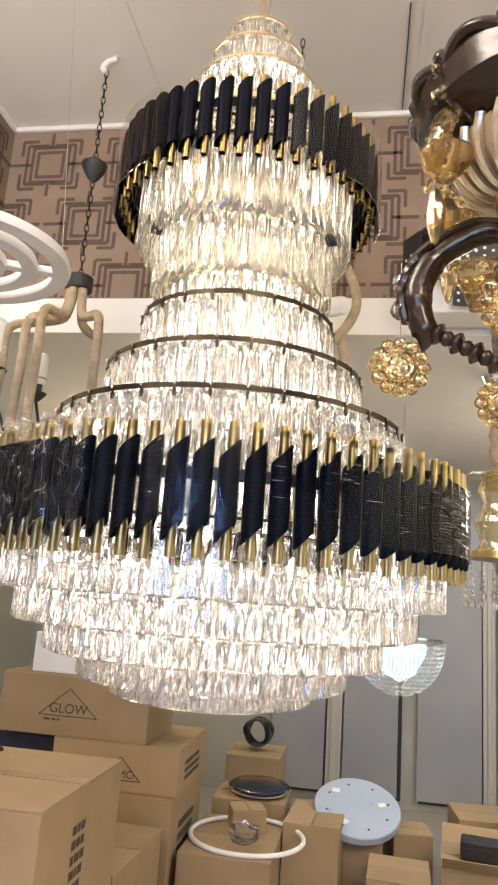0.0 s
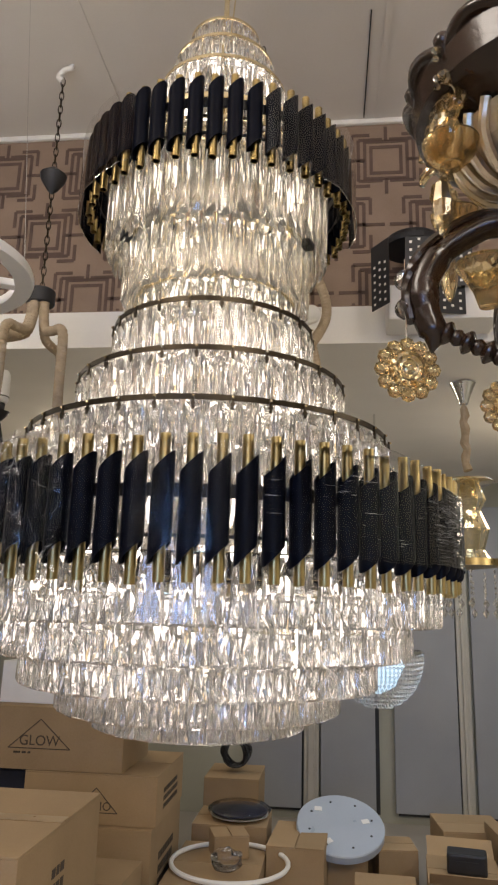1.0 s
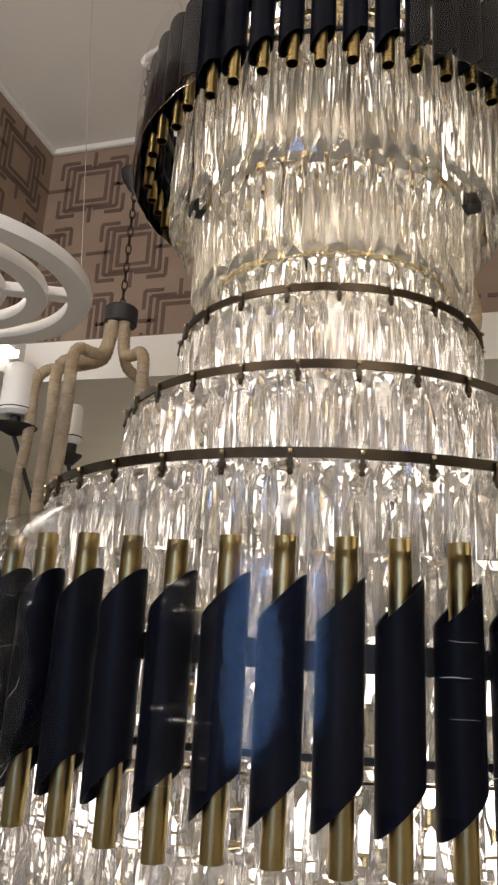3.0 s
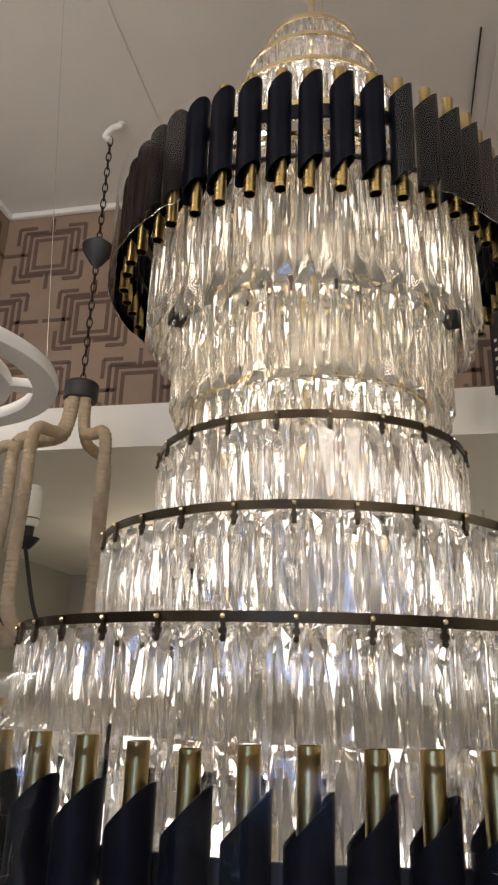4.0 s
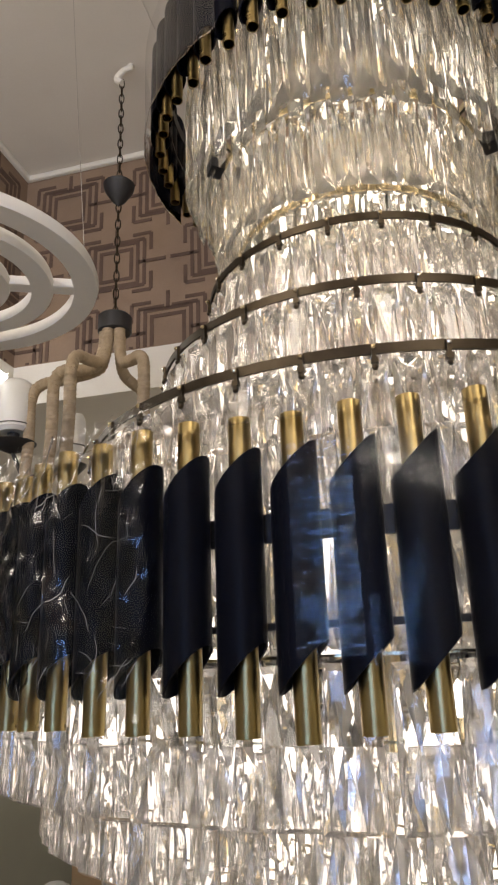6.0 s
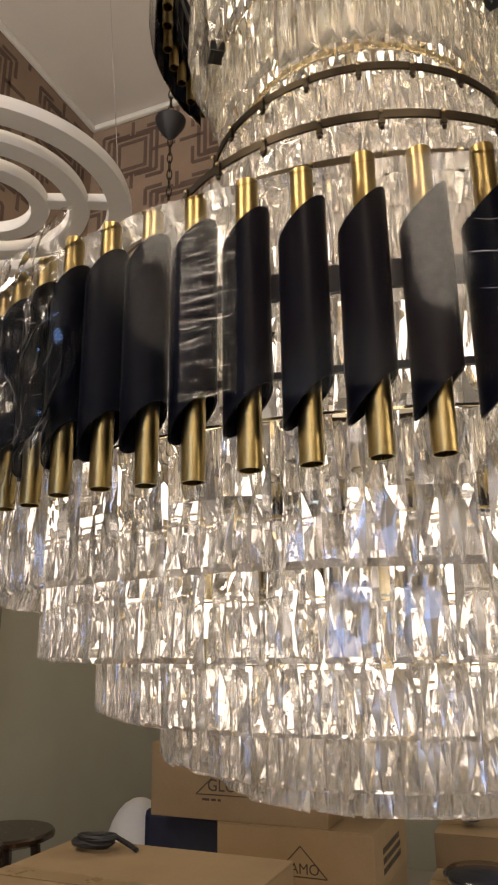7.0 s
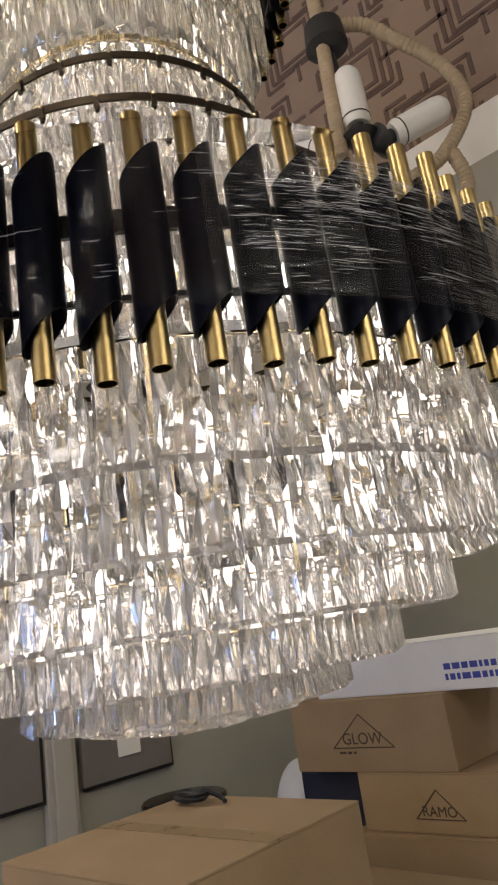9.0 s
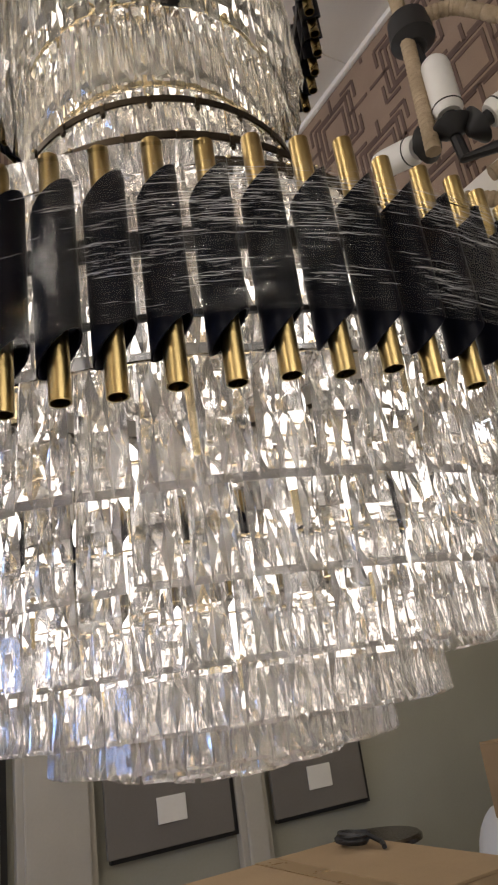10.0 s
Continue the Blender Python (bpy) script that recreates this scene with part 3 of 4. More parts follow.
def tube_band(r, count, phase, z_gold0, z_gold1, z0, z1, ring_z, bore, cut):
    black = cut_tube(bore, z0, z1, cut).mesh("black_tube", M_TUBE, True)
    gold = cut_tube(0.0082, z_gold0, z_gold1, 0.0006, 16, 0.001).mesh("gold_tube", M_GOLD, True)
    for i in range(count):
        a = phase + 2 * math.pi * i / count
        m = ring_pose(a, r, 0)
        part("black_tube", black, M_TUBE, big, m=m)
        part("gold_tube", gold, M_GOLD, big, m=ring_pose(a + random.gauss(0, 0.0035) / r * 0.5, r + random.gauss(0, 0.002), random.gauss(0, 0.002)))
    for z, h in ring_z:
        part("band_hoop", Geo().ring(r - 0.014, z, 0.004, h, 96), M_BLACK, big, smooth=True)


PHASE = -2.1733
tube_band(0.503, 78, PHASE, 1.491, 1.705, 1.513, 1.677, ((1.622, 0.02), (1.556, 0.005)), 0.0168, 0.033)
tube_band(0.297, 47, 0.02, 2.313, 2.498, 2.332, 2.492, ((2.445, 0.02), (2.375, 0.005)), 0.0158, 0.028)

# frame inside, stem and bulbs
frame_geo = Geo()
frame_geo.lathe([(0.0001, 1.24), (0.02, 1.245), (0.012, 1.27), (0.012, 2.84), (0.02, 2.86), (0.0001, 2.87)], 16, close=False)
for r, z in ((0.25, 2.49),):
    frame_geo.ring(r, z, 0.006, 0.012, 64)
    for i in range(8):
        frame_geo.box(0.01, -0.004, z - 0.004, r, 0.004, z + 0.004, pose(0, 0, 0, 0, 0, 45 * i + 10))
part("inner_frame", frame_geo, M_PALE_GOLD, big, "polished metal inner frame")
for r, z, count in ((0.38, 1.6, 18), (0.36, 1.47, 16), (0.28, 1.41, 14), (0.2, 1.345, 11), (0.12, 1.305, 7), (0.045, 1.285, 3), (0.24, 1.74, 12), (0.16, 1.87, 9), (0.12, 2.0, 9), (0.1, 2.13, 8), (0.17, 2.36, 20), (0.1, 2.68, 10)):
    for i in range(count):
        a = 2 * math.pi * (i + 0.4) / count
        g = Geo().lathe([(0.0001, 0.062), (0.008, 0.052), (0.0135, 0.03), (0.012, 0.01), (0.007, 0.0)], 10, close=False)
        part("bulb", g, M_BULB, big, "lit candle bulb", True, ring_pose(a, r, z - 0.02))
        s = Geo().lathe([(0.0065, 0.0), (0.0065, -0.03), (0.0001, -0.03)], 8, close=False)
        part("bulb_holder", s, M_PALE_GOLD, big, m=ring_pose(a, r, z - 0.02))
part("stem", Geo().sweep([(0, 0, 2.86), (0, 0, 3.4)], 0.007, 8).sweep([(0.012, 0, 2.86), (0.03, 0, 3.1), (0.012, 0, 3.4)], 0.002, 6), M_PALE_GOLD, big, "gold hanging chain and cord")
part("ceiling_rose", Geo().lathe([(0.0001, 3.38), (0.03, 3.39), (0.07, 3.45), (0.08, 3.515), (0.0001, 3.515)], 32, close=False), M_PALE_GOLD, big, smooth=True)


def film_sheet(r, a0, a1, z0, z1, mat, rough, label, steps=40, k=14, r_top=None):
    """Film over the tubes; with one step a tube it lies flat from tube to tube."""
    v, f = [], []
    for i in range(steps + 1):
        for j in range(k + 1):
            a, z = a0 + (a1 - a0) * i / steps, z0 + (z1 - z0) * j / k
            base = r + ((r_top or r) - r) * j / k
            q = noise.noise((14 * a, 30 * z, 3.1)) * rough + noise.noise((45 * a, 90 * z, 7.7)) * rough * 0.4
            v.append(((base + q) * math.cos(a), (base + q) * math.sin(a), z))
    for i in range(steps):
        for j in range(k):
            o = i * (k + 1) + j
            f.append((o, o + k + 1, o + k + 2, o + 1))
    return part("plastic_film", Geo().add(v, f), mat, big, label, rough > 0.003)


PITCH = 2 * math.pi / 78


def stretched_film(r, i0, i1, z0, z1, mat, wave, rows, label, sub=3):
    """Film drawn flat from tube to tube, with fine level creases."""
    v, f = [], []
    n = (i1 - i0) * sub
    for i in range(n + 1):
        k, t = i0 + i // sub, (i % sub) / sub
        a, b = PHASE + k * PITCH, PHASE + (k + 1) * PITCH
        x, y = r * ((1 - t) * math.cos(a) + t * math.cos(b)), r * ((1 - t) * math.sin(a) + t * math.sin(b))
        for j in range(rows + 1):
            z = z0 + (z1 - z0) * j / rows
            q = 1 + wave * (noise.noise((0.16 * i, 330 * z, 3.3)) + 0.7 * noise.noise((0.3 * i, 760 * z, 8.1))) * (0.3 + max(0.0, 1.6 * noise.noise((9 * a, 45 * z, 1.7)) + 0.4)) / r
            v.append((x * q, y * q, z))
    for i in range(n):
        for j in range(rows):
            o = i * (rows + 1) + j
            f.append((o, o + rows + 1, o + rows + 2, o + 1))
    return part("plastic_film", Geo().add(v, f), mat, big, label)


def crumpled_film(r, a0, a1, z0, z1, steps, rows, label):
    """Loose film with sharp creases."""
    v, f = [], []
    for i in range(steps + 1):
        for j in range(rows + 1):
            a, z = a0 + (a1 - a0) * i / steps, z0 + (z1 - z0) * j / rows
            x, y = a * r, z
            x, y = x + 0.012 * noise.noise((30 * x, 30 * y, 0.3)), y + 0.012 * noise.noise((30 * x, 30 * y, 9.3))
            q = 0.012 * noise.noise((12 * x, 9 * y, 3.1)) - 0.016 * abs(noise.noise((26 * x, 17 * y, 7.7))) - 0.007 * abs(noise.noise((70 * x, 48 * y, 2.2)))
            q -= 0.05 * max(0.0, (j / rows - 0.86)) ** 1.0
            v.append(((r + 0.006 + q) * math.cos(a), (r + 0.006 + q) * math.sin(a), z + 0.006 * noise.noise((20 * a, 1.5, 0.0)) * (1 if j in (0, rows) else 0)))
    for i in range(steps):
        for j in range(rows):
            o = i * (rows + 1) + j
            f.append((o, o + rows + 1, o + rows + 2, o + 1))
    return part("plastic_film", Geo().add(v, f), M_FILM, big, label, True)


crumpled_film(0.531, -2.95, PHASE + 4.7 * PITCH, 1.5, 1.715, 190, 56, "crumpled clear packing film")
stretched_film(0.5225, 7, 8, 1.535, 1.672, M_CLEAR, 0.0008, 110, "smooth clear packing film", 6)
stretched_film(0.523, 19, 36, 1.535, 1.668, M_WRAP, 0.0018, 110, "tightly stretched clear packing film", 3)


def level_glints(i0, i1, z0, z1, count, label):
    """Thin white ribbons that paint lamp glints along pull lines of the stretched film, in bunches."""
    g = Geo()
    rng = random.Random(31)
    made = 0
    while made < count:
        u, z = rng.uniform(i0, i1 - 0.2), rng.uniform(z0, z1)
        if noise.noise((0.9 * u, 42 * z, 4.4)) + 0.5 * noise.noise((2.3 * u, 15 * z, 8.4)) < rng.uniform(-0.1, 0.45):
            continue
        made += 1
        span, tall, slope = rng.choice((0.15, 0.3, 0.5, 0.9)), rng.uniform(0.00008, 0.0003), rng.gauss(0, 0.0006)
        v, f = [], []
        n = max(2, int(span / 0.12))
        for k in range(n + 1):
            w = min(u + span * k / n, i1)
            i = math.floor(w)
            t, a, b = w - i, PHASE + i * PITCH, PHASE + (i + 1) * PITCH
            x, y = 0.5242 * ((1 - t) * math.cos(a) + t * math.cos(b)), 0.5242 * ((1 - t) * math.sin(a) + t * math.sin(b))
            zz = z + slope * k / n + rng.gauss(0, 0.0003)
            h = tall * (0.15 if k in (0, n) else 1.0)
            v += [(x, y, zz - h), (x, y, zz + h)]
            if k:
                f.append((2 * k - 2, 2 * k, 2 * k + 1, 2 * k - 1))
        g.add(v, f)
    return part("film_crease", g, M_GLINT, big, label, kind="stuff")


def loose_glints(r, a0, a1, z0, z1, count):
    """Short bent white ribbons that paint the glints on creases of the crumpled film."""
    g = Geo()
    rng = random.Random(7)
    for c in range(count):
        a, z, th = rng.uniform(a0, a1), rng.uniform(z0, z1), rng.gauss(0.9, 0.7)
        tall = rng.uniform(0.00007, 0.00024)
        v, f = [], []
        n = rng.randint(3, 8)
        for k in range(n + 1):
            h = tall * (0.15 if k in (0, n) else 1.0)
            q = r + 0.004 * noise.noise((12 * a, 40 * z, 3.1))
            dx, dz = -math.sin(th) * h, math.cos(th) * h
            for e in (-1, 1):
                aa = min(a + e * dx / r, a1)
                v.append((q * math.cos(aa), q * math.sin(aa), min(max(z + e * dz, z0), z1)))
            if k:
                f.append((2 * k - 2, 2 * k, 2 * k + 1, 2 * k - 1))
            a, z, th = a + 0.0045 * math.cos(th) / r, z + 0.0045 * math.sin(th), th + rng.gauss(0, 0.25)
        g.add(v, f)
    return part("film_crease", g, M_GLINT, big, "painted white glints on creases of the crumpled film", kind="stuff")


level_glints(19.6, 34, 1.54, 1.66, 900, "painted white glints along pull lines of the stretched film")
level_glints(11, 20, 1.55, 1.655, 40, "painted faint glints along pull lines of the clear film")
loose_glints(0.537, -2.95, PHASE + 4.6 * PITCH, 1.51, 1.71, 220)


def veil_film(r, a0, a1, z0, z1, seed, label, wave=0.004, steps=90, k=8):
    """Smooth film drawn round the tubes, with an uneven lower edge."""
    v, f = [], []
    for i in range(steps + 1):
        a = a0 + (a1 - a0) * i / steps
        low_z = z0 + wave * noise.noise((7 * a, seed, 0.0)) + 0.6 * wave * noise.noise((23 * a, seed, 5.0))
        for j in range(k + 1):
            q = r + 0.0012 * noise.noise((9 * a, 22 * (low_z + (z1 - low_z) * j / k), seed))
            v.append((q * math.cos(a), q * math.sin(a), low_z + (z1 - low_z) * j / k))
    for i in range(steps):
        for j in range(k):
            o = i * (k + 1) + j
            f.append((o, o + k + 1, o + k + 2, o + 1))
    sheet = part("plastic_film", Geo().add(v, f), M_VEIL if r > 0.4 else M_VEIL_THICK, big, label, True)
    edge = [v[i * (k + 1)] for i in range(steps + 1)]
    if r < 0.4:
        part("film_edge", Geo().sweep(edge, 0.0007, 5), M_FILM, big, "thin rolled film edge", True)
    return sheet


veil_film(0.5215, PHASE + 3.2 * PITCH, PHASE + 6.9 * PITCH, 1.527, 1.69, 1.3, "smooth clear packing film", steps=40)
veil_film(0.5215, PHASE + 8.1 * PITCH, PHASE + 19.2 * PITCH, 1.53, 1.69, 2.7, "smooth clear packing film")
film_sheet(0.52, -2.9, -0.4, 1.69, 1.745, M_CLEAR, 0.004, "loose clear film over the band", 60, 5, 0.43)
veil_film(0.322, -3.4, -1.98, 2.318, 2.492, 4.1, "clear packing film", 0.006, 60)
veil_film(0.322, -1.12, 0.3, 2.318, 2.492, 6.2, "clear packing film", 0.006, 60)
for a in (-2.54, -0.27):
    part("bracket", Geo().box(-0.014, -0.012, -0.018, 0.014, 0.01, 0.0, ring_pose(a, 0.219, 2.256), 0.002), M_BLACK, big, "dark bracket under the upper tier")


# ------------------------------------------------------------------ boxes
def text_mesh(body, size, mat):
    cu = bpy.data.curves.new("print", "FONT")
    cu.body, cu.size, cu.align_x, cu.align_y, cu.extrude = body, size, "CENTER", "CENTER", 0.0004
    ob = bpy.data.objects.new("print", cu)
    me = bpy.data.meshes.new_from_object(ob)
    bpy.data.objects.remove(ob)
    me.materials.clear()
    me.materials.append(mat)
    return me


def carton(x0, y0, z0, x1, y1, z1, turn=0.0, label="closed brown cardboard carton", mat=None, seam="x"):
    cx, cy = (x0 + x1) / 2, (y0 + y1) / 2
    ob = thing("carton", label, "box", pose(cx, cy, z0, 0, 0, turn), "stacked cartons")
    a, b, h = (x1 - x0) / 2, (y1 - y0) / 2, z1 - z0
    g = Geo().box(-a, -b, 0, a, b, h - 0.006, bevel=0.004)
    part("body", g, mat or M_CARD, ob)
    for side in (-1, 1):
        top_z = h if side < 0 else h + 0.001
        lo, hi = sorted((side * 0.002, side * (b if seam == "x" else a)))
        flap = Geo().box(-a, lo, h - 0.006, a, hi, top_z, bevel=0.002) if seam == "x" else Geo().box(lo, -b, h - 0.006, hi, b, top_z, bevel=0.002)
        part("flap", flap, mat or M_CARD, ob)
    return ob


def print_block(ob, face, u, v, size_u, size_v, lines, mat=M_INK):
    """Unreadable printing as bars on a face: 'front' (-y) or 'side' (+x). u along the face, v up, from the face's middle and foot."""
    body = ob.children[0]
    bb = [Vector(c) for c in body.bound_box]
    a, b = max(p.x for p in bb), max(p.y for p in bb)
    g = Geo()
    for i in range(lines):
        z = v + size_v * (i + 0.5) / lines
        x = -size_u / 2
        while x < size_u / 2 - 0.01:
            w = random.uniform(0.012, 0.035)
            e = min(x + w, size_u / 2)
            t = size_v / lines * 0.3
            if face == "front":
                g.box(u + x, -b - 0.0012, z - t, u + e, -b + 0.001, z + t)
            else:
                g.box(a - 0.001, u + x, z - t, a + 0.0012, u + e, z + t)
            x = e + 0.008
    part("printing", g, mat, ob, "rows of printed characters", kind="stuff")


def triangle_mark(ob, u, v, half, high):
    b = max(Vector(c).y for c in ob.children[0].bound_box)
    g = Geo()
    w = 0.0022
    for p, q in (((-half, 0), (half, 0)), ((half, 0), (0, high)), ((0, high), (-half, 0))):
        g.sweep([(u + p[0], -b - 0.0005, v + p[1]), (u + q[0], -b - 0.0005, v + q[1])], w, 6)
    part("printed_triangle", g, M_INK, ob, "thin printed triangle")


box_a = carton(-1.14, 0.335, 0.45, -0.485, 0.975, 0.864, 0, "large plain brown cardboard carton, taped shut")
part("tape", Geo().box(-0.325, -0.03, 0.4145, 0.325, 0.03, 0.4165), M_TAPE, box_a)
print_block(box_a, "side", -0.03, 0.12, 0.1, 0.2, 5)
carton(-1.16, 0.3, 0.0, -0.46, 0.99, 0.449, 1.5, "large brown cardboard carton under another one")
glow = carton(-1.395, 1.83, 0.74, -0.655, 2.3, 1.012, 0, "flat brown carton printed with a word in a triangle")
triangle_mark(glow, -0.022, 0.09, 0.145, 0.125)
part("lettering", text_mesh("GLOW", 0.062, M_INK), M_INK, glow, "printed word", m=pose(-0.022, -0.2362, 0.122, 90))
print_block(glow, "front", -0.1, 0.065, 0.08, 0.014, 1)
ramo = carton(-1.1, 1.83, 0.53, -0.49, 2.4, 0.739, 0, "flat brown carton with printing on the front")
triangle_mark(ramo, 0.03, 0.05, 0.1, 0.1)
part("lettering", text_mesh("RAMO", 0.05, M_INK), M_INK, ramo, "printed word", m=pose(0.03, -0.2862, 0.075, 90))
print_block(ramo, "side", 0.0, 0.04, 0.3, 0.1, 3)
low_box = carton(-1.15, 1.8, 0.0, -0.5, 2.42, 0.529, 0, "brown carton at the foot of a stack")
print_block(low_box, "side", 0.0, 0.25, 0.3, 0.16, 3)
carton(-1.3, 1.15, 0.0, -0.52, 1.72, 0.44, -2, "brown carton with a half-open lid")
white_box = carton(-1.28, 1.88, 1.013, -0.3, 2.25, 1.2, -3, "long white carton with blue handwriting", M_WHITE_CARD)
print_block(white_box, "front", 0.28, 0.03, 0.26, 0.075, 2, M_BLUE_INK)
tagged(part("bale", Geo().box(-1.5, 1.95, 0.0, -1.12, 2.25, 0.735, bevel=0.03), M_NAVY), "dark blue plastic-wrapped bale beside the cartons", "bale")
tagged(part("foam_bag", Geo().box(-1.72, 2.0, 0, -1.54, 2.25, 0.3, bevel=0.02).ball((-1.62, 2.12, 0.5), 0.15, 14, 1.6), M_WHITE_CARD, smooth=True), "bulging white packing bag beside cartons", "bag")


# ------------------------------------------------------------------ clutter at the back
carton(-0.47, 1.85, 0.0, -0.05, 2.46, 0.31, 0, "low brown carton on the floor")
carton(-0.03, 2.28, 0.0, 0.25, 2.72, 0.36, -4, "brown carton with an open seam on top", seam="y")
carton(0.13, 2.8, 0.0, 0.55, 3.2, 0.3, 3, "brown carton under a round lamp plate")
carton(0.375, 2.02, 0.0, 0.66, 2.36, 0.245, -3, "small pale brown carton on the floor")
carton(0.5, 2.55, 0.0, 0.7, 2.78, 0.3, 5, "small brown carton on the floor")
carton(-0.31, 2.2, 0.312, -0.14, 2.36, 0.415, 18, "small brown carton lying on a larger one", seam="y")
carton(-0.45, 2.5, 0.0, -0.06, 2.86, 0.38, 0, "brown carton carrying round lamp parts")
carton(-0.46, 2.9, 0.0, -0.14, 3.3, 0.52, 0, "tall brown carton with round printed marks")
open_box = carton(0.72, 2.1, 0.0, 1.05, 2.5, 0.3, -6, "open brown carton with a dark lamp part inside")
for tilt, y, ang in ((-1, -0.2, 55), (1, 0.2, -60)):
    part("lid_flap", Geo().box(-0.16, -0.002 if tilt < 0 else 0, 0, 0.16, 0.002, 0.12), M_CARD, open_box, m=pose(0, y, 0.3, ang, 0, 0))
tagged(part("lamp_part", Geo().box(-0.09, -0.06, 0, 0.09, 0.06, 0.09, bevel=0.012).box(-0.05, -0.064, 0.03, 0.05, -0.06, 0.06), M_BLACK, m=pose(0.9, 2.28, 0.302, 0, 0, -10)), "black metal lamp part lying on a carton", "lamp part")
for x0, y0, x1, y1, h in ((1.1, 2.3, 1.5, 2.8, 0.4), (0.85, 2.75, 1.2, 3.1, 0.35)):
    carton(x0, y0, 0.0, x1, y1, h, 4, "brown carton on the floor")

hoop_path = [(0.272 * math.cos(a), 0.272 * math.sin(a), 0) for a in [2 * math.pi * i / 48 for i in range(48)]]
tagged(part("lamp_hoop", Geo().sweep(hoop_path, 0.011, 8, closed=True), M_ACRYL, m=pose(-0.2, 2.14, 0.323, 0.3, 0, 0), smooth=True), "thin white round lamp hoop lying on cartons", "hoop")

bag = Geo().ball((0, 0, 0.045), 0.07, 22, 0.62)
bag.v = [tuple(Vector(p) * (1 + 0.25 * noise.noise((30 * p[0], 30 * p[1], 30 * p[2])) + 0.12 * abs(noise.noise((80 * p[0], 80 * p[1], 80 * p[2]))))) for p in bag.v]
tagged(part("plastic_bag", bag, M_FILM, m=pose(-0.2, 2.04, 0.312), smooth=True), "crumpled clear plastic bag lying on a carton", "bag")

disc = thing("lamp_plate", "round white lamp base plate leaning on cartons", "plate", pose(0.318, 2.62, 0.37, 24, 3, 0))
part("plate_body", Geo().lathe([(0.0001, 0.02), (0.225, 0.02), (0.23, 0.015), (0.23, -0.02), (0.0001, -0.02)], 56, close=False), M_BLUE_SHEEN, disc, smooth=True)
for i, (x, y) in enumerate(((-0.12, 0.1), (0.13, 0.04), (-0.06, -0.13))):
    part("sticker", Geo().box(-0.02, -0.016, 0.0205, 0.02, 0.016, 0.022, pose(x, y, 0, 0, 0, 20 * i)), M_WHITE_CARD, disc)
for i in range(8):
    a = i * 0.8 + 0.3
    part("screw", Geo().lathe([(0.0001, 0.024), (0.006, 0.023), (0.006, 0.0205)], 8, pose(0.17 * math.cos(a), 0.17 * math.sin(a), 0), close=False), M_BLACK, disc)
tagged(part("plate_stand", Geo().box(-0.12, -0.1, 0, 0.12, 0.1, 0.33, bevel=0.005), M_CARD, m=pose(0.33, 2.63, 0, 0, 0, 3)), "upright brown carton under a lamp plate", "box")

spool = thing("ceiling_lamp", "dark blue round ceiling lamp wrapped in clear film", "ceiling lamp", pose(-0.22, 2.66, 0.381))
part("shade", Geo().lathe([(0.0001, 0.055), (0.13, 0.05), (0.15, 0.04), (0.15, 0.03), (0.05, 0.02), (0.0001, 0.02)], 40, close=False), M_NAVY, spool, smooth=True)
part("lower_dish", Geo().lathe([(0.0001, 0.0), (0.1, 0.0), (0.155, 0.018), (0.155, 0.022), (0.0001, 0.018)], 40, close=False), M_OPAL, spool, "white dish", True)
part("film", Geo().lathe([(0.16, 0.02), (0.172, 0.045), (0.15, 0.062), (0.0001, 0.066)], 30, close=False), M_FILM, spool, "clear film", True)
turns = []
for k in range(181):
    q = 2 * math.pi * k / 20
    wob = 0.9 * math.sin(0.37 * q)
    turns.append((0.09 * math.cos(q) * math.cos(wob), 0.05 * math.sin(1.3 * q) + 0.03 * math.sin(wob), 0.1 + 0.075 * math.sin(q)))
bundle = Geo().sweep(turns, 0.007, 6)
tagged(part("cable_coil", bundle, M_BLACK, m=pose(-0.3, 3.08, 0.53), smooth=True), "coil of black cable on a carton", "cable")
turns = [(0.05 * math.cos(q) + 0.001 * q, 0.035 * math.sin(q), 0.012 + 0.0008 * q + 0.006 * math.sin(0.6 * q)) for q in [2 * math.pi * k / 18 for k in range(91)]]
coil = Geo().sweep(turns + [(0.1, 0.03, 0.015), (0.12, 0.025, 0.01), (0.14, 0.01, 0.008)], 0.007, 6)
tagged(part("cable_coil", coil, M_BLACK, m=pose(-1.03, 0.88, 0.866), smooth=True), "small coil of black cable lying on a carton", "cable")

table = thing("side_table", "small dark carved wooden side table", "table", pose(-2.02, 1.72, 0))
part("tabletop", Geo().lathe([(0.0001, 0.62), (0.17, 0.62), (0.2, 0.635), (0.2, 0.65), (0.19, 0.66), (0.0001, 0.66)], 32, close=False), M_WOOD, table, smooth=True)
for i in range(4):
    c, s = math.cos(math.pi / 4 + i * math.pi / 2), math.sin(math.pi / 4 + i * math.pi / 2)
    part("leg", Geo().sweep([(0.12 * c, 0.12 * s, 0.62), (0.14 * c, 0.14 * s, 0.4), (0.11 * c, 0.11 * s, 0.2), (0.16 * c, 0.16 * s, 0.01)], [0.02, 0.024, 0.015, 0.018], 8), M_WOOD, table, smooth=True)


# ------------------------------------------------------------------ hanging lamps
def rope_bar(path, r):
    """A rope-wrapped bar: fine turns along the path."""
    pts = spline(path, 40)
    fine, run, rad = [pts[0]], 0.0, [r]
    for p, q in zip(pts, pts[1:]):
        run += (q - p).length
        if (q - fine[-1]).length > 0.0032:
            fine.append(q)
            rad.append(r * (0.87 + 0.16 * abs(math.sin(math.pi * run / 0.0135))))
    return Geo().sweep(fine, rad, 10)


